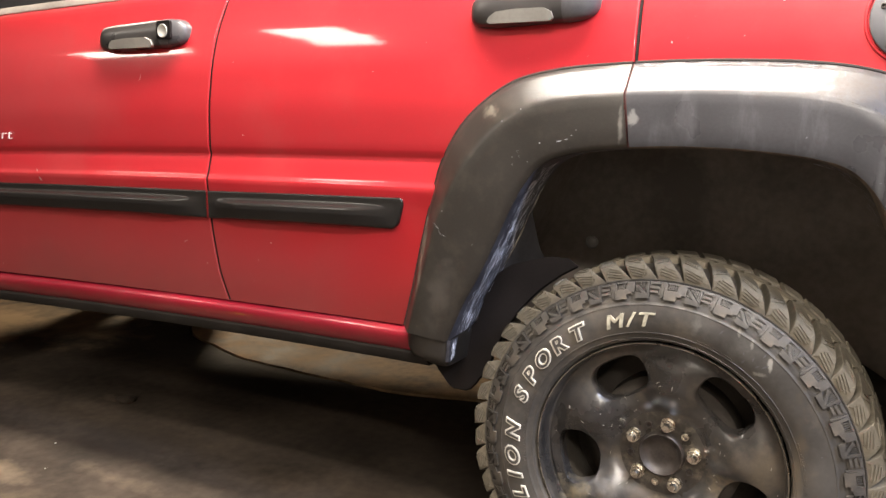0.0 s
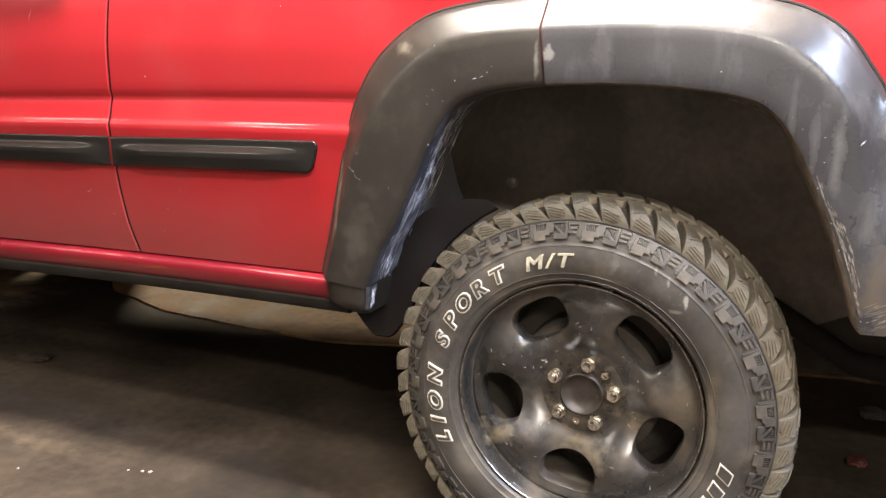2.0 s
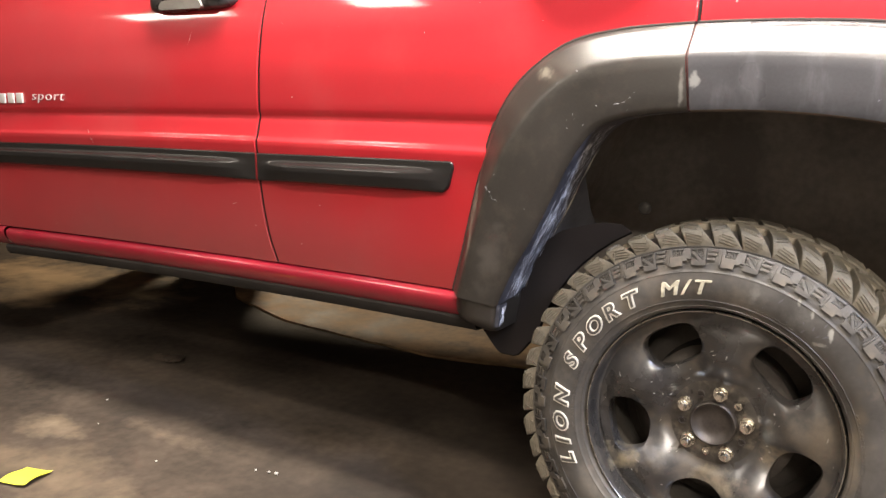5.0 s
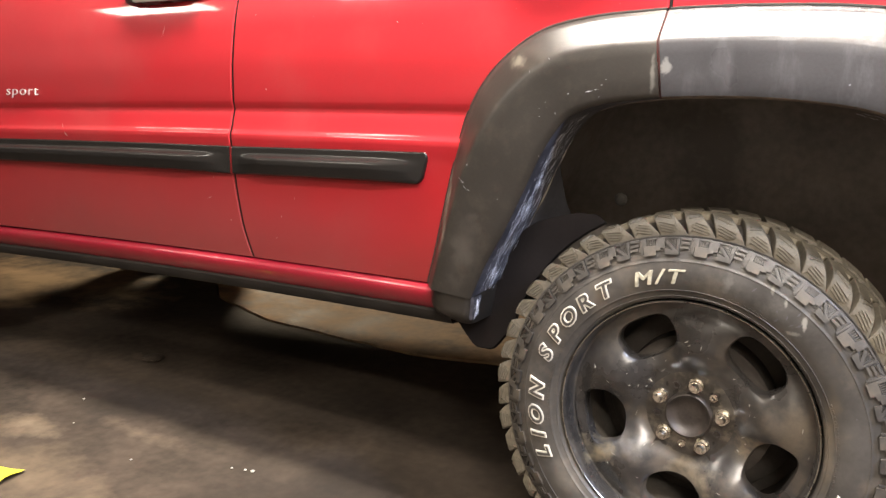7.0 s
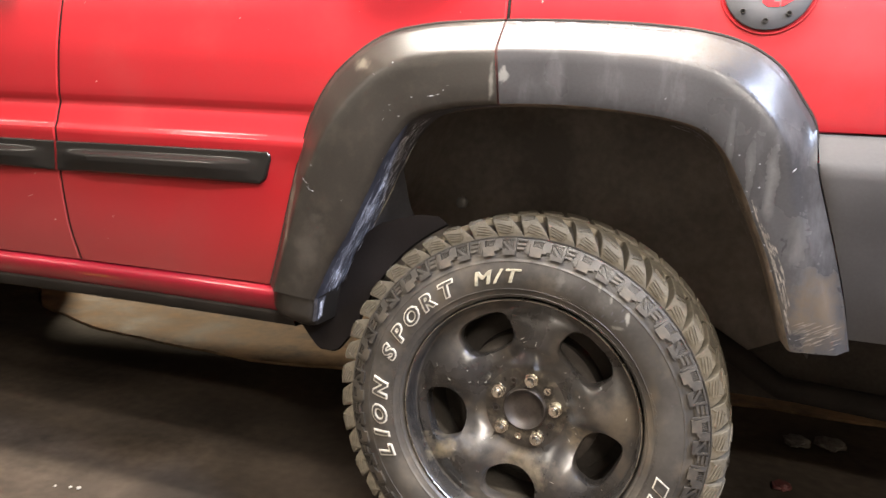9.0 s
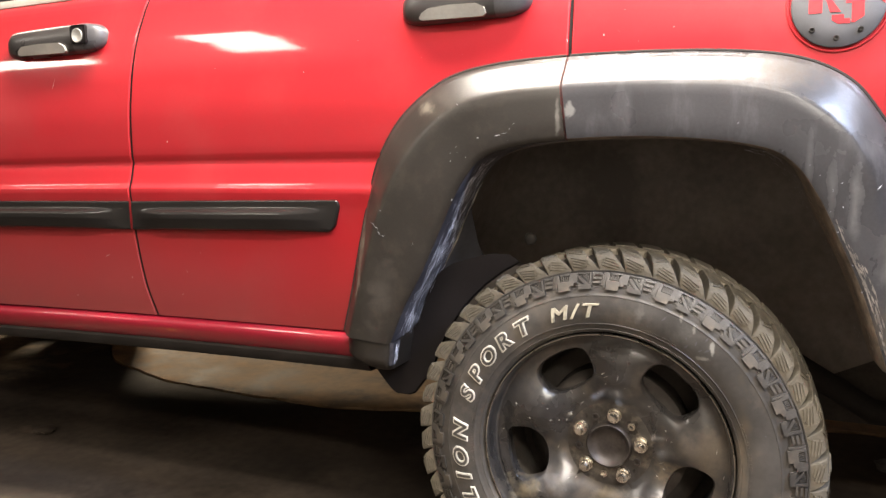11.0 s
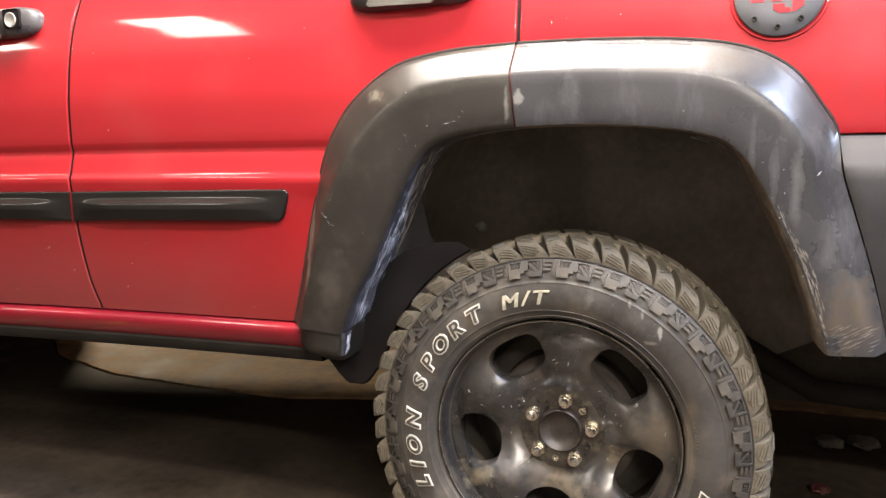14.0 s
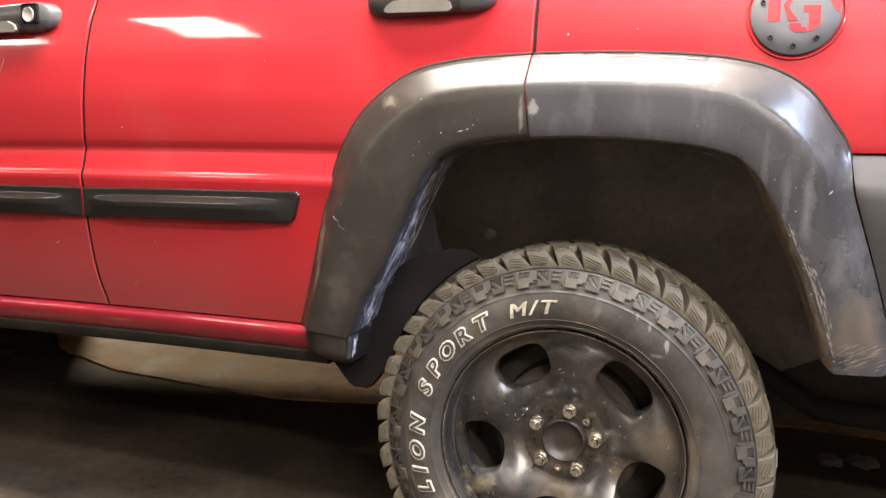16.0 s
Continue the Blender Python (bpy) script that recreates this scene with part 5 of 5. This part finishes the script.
lump("rag", -1.86, 0.36, 0.034, 0.3, CONCRETE, "small crumpled brown rag on the floor", "rag", 1.0)
lump("rag", 0.555, 0.965, 0.034, 0.4, RAG, "crumpled pale grey rag under the car", "rag", 4.0)
lump("rag", 0.640, 0.985, 0.040, 0.35, RAG, "crumpled pale grey rag under the car", "rag", 5.3)
lump("rag", 0.50, 0.66, 0.022, 0.5, GAP_RED, "small dark red rag under the car", "rag", 7.0)
for n, (x, y, r) in enumerate(((-1.02, -0.05, 0.006), (-1.00, -0.046, 0.008), (-1.055, -0.06, 0.005), (-1.30, -0.16, 0.005), (-0.86, -0.16, 0.004), (-1.75, 0.02, 0.006), (-1.62, -0.10, 0.004))):
    lump("crumb", x, y, r * 0.6, 0.5, GRIP, "tiny pale crumb on the concrete floor", "debris", 10.0 + n)["group"] = "crumbs on the floor"
# ---------------------------------------------------------------- wear on the car
rng = random.Random(11)


def sliver(bm, p, q, width, n):
    """A thin scratch from p to q lying on a surface with normal n."""
    p, q, n = Vector(p), Vector(q), Vector(n)
    side = (q - p).cross(n).normalized() * width
    mid = (p + q) / 2
    vs = [bm.verts.new(v) for v in (p, mid - side, q, mid + side)]
    bm.faces.new(vs)


bm = bmesh.new()
for k in range(300):
    s0 = rng.uniform(0.0, 0.27)
    ln = rng.uniform(0.006, 0.03)
    y = rng.triangular(-0.066, 0.03, -0.035)
    a, b = catmull(FLARE_IN, s0), catmull(FLARE_IN, s0 + ln)
    dy = rng.uniform(-0.006, 0.006)
    off = 0.0030
    sliver(bm, (a[0] + off, y, a[1] + H), (b[0] + off, y + dy, b[1] + H), rng.uniform(0.0004, 0.0014), (1, 0, -0.4))
for k in range(40):
    f, y = rng.uniform(0.0, 0.75), rng.uniform(-0.064, -0.052)
    g = min(f + rng.uniform(0.12, 0.4), 1.0)
    sliver(bm, (-0.3795 - 0.008 * f, y, H + 0.174 - 0.046 * f), (-0.3795 - 0.008 * g, y + rng.uniform(-0.004, 0.004), H + 0.174 - 0.046 * g), rng.uniform(0.0004, 0.0011), (1, 0, -0.2))
tagged(part("lip_scratch", bm, LIP_MARK, car, "pale bluish scratches on the flare lip", smooth=False), kind="stuff")
bm = bmesh.new()
for k in range(200):
    s0 = rng.uniform(0.58, 0.96)
    ln = rng.uniform(0.004, 0.016)
    y = -0.060 + 0.07 * rng.random() ** 1.4
    a, b = catmull(FLARE_IN, s0), catmull(FLARE_IN, s0 + ln)
    w = 0.004 + 0.020 * min((y + 0.07) / 0.09, 1.0)
    sliver(bm, (a[0] - w, y, a[1] + H - 0.3 * w), (b[0] - w, y + rng.uniform(-0.005, 0.005), b[1] + H - 0.3 * w), rng.uniform(0.0005, 0.0020), (-1, 0, -0.4))
tagged(part("lip_scratch", bm, SCRATCH, car, "brown scratches on the rear flare lip", smooth=False), kind="stuff")
bm = bmesh.new()
for k in range(110):
    s0 = rng.triangular(0.76, 0.97, 0.87)
    i, c = catmull(FLARE_IN, s0), catmull(FLARE_CREST, s0)
    f = 0.90 - 0.16 * rng.random() ** 2 * (1.2 - abs(s0 - 0.87) * 8)
    p = c + (i - c) * f
    q = catmull(FLARE_CREST, s0 + 0.012) + (catmull(FLARE_IN, s0 + 0.012) - catmull(FLARE_CREST, s0 + 0.012)) * f
    y = -0.0806 - 0.000012 * k
    sliver(bm, (p[0], y, p[1] + H), (q[0], y, q[1] + H), rng.uniform(0.0003, 0.0013), (0, -1, 0))
for k in range(44):
    s0 = rng.uniform(0.955, 0.992)
    i, o = catmull(FLARE_IN, s0), catmull(FLARE_CREST, s0)
    p = o + (i - o) * rng.uniform(0.1, 0.9)
    ln = rng.uniform(0.006, 0.020)
    y = -0.0806 - 0.000012 * k
    sliver(bm, (p[0], y, p[1] + H), (p[0] + ln, y, p[1] + 0.55 * ln + H), rng.uniform(0.0002, 0.0006), (0, -1, 0))
tagged(part("edge_wear", bm, WEAR, car, "chalky worn edge of the rear flare", smooth=False), kind="stuff")
bm = bmesh.new()
for k in range(26):
    s0 = rng.uniform(0.55, 0.72) if k < 20 else rng.uniform(0.30, 0.45)
    p, q = catmull(FLARE_CREST, s0), catmull(FLARE_CREST, s0 + rng.uniform(0.004, 0.018))
    dz = rng.uniform(-0.003, 0.001)
    sliver(bm, (p[0], -0.0745, p[1] + dz + H), (q[0], -0.0745, q[1] + dz + rng.uniform(-0.002, 0.002) + H), rng.uniform(0.0002, 0.0006), (0, -1, 0.4))
tagged(part("crest_tear", bm, RUST, car, "dark brown torn edge along the flare crest", smooth=False), kind="stuff")
bm = bmesh.new()
for k in range(48):
    s0 = rng.choice((rng.uniform(0.02, 0.35), rng.uniform(0.55, 0.98)))
    o, i = catmull(FLARE_CREST, s0), catmull(FLARE_IN, s0)
    f = rng.random()
    c = o + (i - o) * f
    a = rng.uniform(0, math.tau)
    ln = rng.uniform(0.001, 0.004)
    y = -0.0725 - 0.0078 * min(f / 0.85, 1) - 0.0008
    sliver(bm, (c[0], y, c[1] + H), (c[0] + ln * math.cos(a), y, c[1] + ln * math.sin(a) + H), rng.uniform(0.0003, 0.0009), (0, -1, 0))
for x, z, ln, a, w in ((-0.416, 0.398, 0.012, -50, 0.0004), (-0.410, 0.390, 0.009, -30, 0.0005), (-0.404, 0.382, 0.011, -55, 0.0004), (-0.397, 0.375, 0.008, -20, 0.0004), (0.388, 0.462, 0.010, 50, 0.0010),
                      (-0.18, 0.548, 0.014, 8, 0.0006), (-0.165, 0.551, 0.008, 14, 0.0005), (0.04, 0.556, 0.018, 6, 0.0008), (0.062, 0.558, 0.010, 0, 0.0006), (0.115, 0.556, 0.012, -4, 0.0006)):
    sliver(bm, (x, -0.0795, z + H), (x + ln * math.cos(radians(a)), -0.0795, z + ln * math.sin(radians(a)) + H), w, (0, -1, 0))
tagged(part("flare_scuff", bm, SCRATCH, car, "small pale scuffs on the flares", smooth=False), kind="stuff")
bm = bmesh.new()
for k in range(0, 130, 2):
    if k < 70:
        x, z = rng.uniform(-0.05, 0.75), rng.uniform(0.55, 0.86)
        if z < 0.70 and x < 0.42:
            z += 0.12
    elif k < 105:
        x, z = rng.uniform(-0.98, -0.1), rng.uniform(0.54, 0.86)
        if x > -0.45:
            z = max(z, 0.69)
    else:
        x, z = rng.uniform(-2.0, -0.55), rng.uniform(0.19, 0.36)
    p = skin(x, z) + Vector((0, -0.0006, 0))
    r = rng.uniform(0.0004, 0.0016) * rng.random() ** 0.7
    st = rng.uniform(0.7, 1.6)
    c = [bm.verts.new((p.x + r * math.cos(t) * rng.uniform(0.6, 1.2), p.y, p.z + st * r * math.sin(t) * rng.uniform(0.6, 1.2))) for t in (0, 1.2, 2.4, 3.6, 4.9)]
    bm.faces.new(c)
for x, z, ln, a, w in ((-1.642, 0.470, 0.026, -60, 0.0010), (-1.630, 0.449, 0.022, -48, 0.0008), (-1.25, 0.672, 0.030, 70, 0.0004), (-1.13, 0.300, 0.02, 20, 0.0005), (0.52, 0.64, 0.012, -70, 0.0006)):
    p, q = skin(x, z), skin(x + ln * math.cos(radians(a)), z + ln * math.sin(radians(a)))
    sliver(bm, p + Vector((0, -0.0007, 0)), q + Vector((0, -0.0007, 0)), w, (0, -1, 0))
tagged(part("paint_chip", bm, LETTER, car, "tiny pale stone chips in the paint", smooth=False), kind="stuff")
bm = bmesh.new()
for k in range(12):
    a = radians(rng.choice((rng.uniform(50, 74), rng.uniform(50, 74), rng.uniform(-15, 200))))
    r = rng.uniform(0.243, 0.280)
    ln = rng.uniform(0.003, 0.012)
    b = a + rng.uniform(-0.02, 0.02)
    p, q = ((rr * math.cos(t), side_y(rr) - 0.0009, rr * math.sin(t) + H) for rr, t in ((r, a), (min(r + ln, 0.283), b)))
    sliver(bm, p, q, rng.uniform(0.0008, 0.0022), (0, -1, 0))
tagged(part("sidewall_scuff", bm, LOCK, car, "pale scuffs on the tyre sidewall", smooth=False), kind="stuff")
bm = bmesh.new()
for k in range(60):
    a, r = rng.uniform(0, math.tau), rng.uniform(0.085, 0.20)
    deg = math.degrees(a)
    if any(abs((deg - h + 180) % 360 - 180) < 24 for h in HOLE_A) and 0.115 < r < 0.188:
        continue
    ln, t = rng.uniform(0.002, 0.012), rng.uniform(0, math.tau)
    x, z = r * math.cos(a), r * math.sin(a)
    x2, z2 = x + ln * math.cos(t), z + ln * math.sin(t)
    p, q = ((u, face_y(math.hypot(u, w), math.degrees(math.atan2(w, u))) - 0.0012, w + H) for u, w in ((x, z), (x2, z2)))
    sliver(bm, p, q, rng.uniform(0.0003, 0.001), (0, -1, 0))
tagged(part("wheel_scuff", bm, GRIP, car, "pale scratches on the steel wheel", smooth=False), kind="stuff")
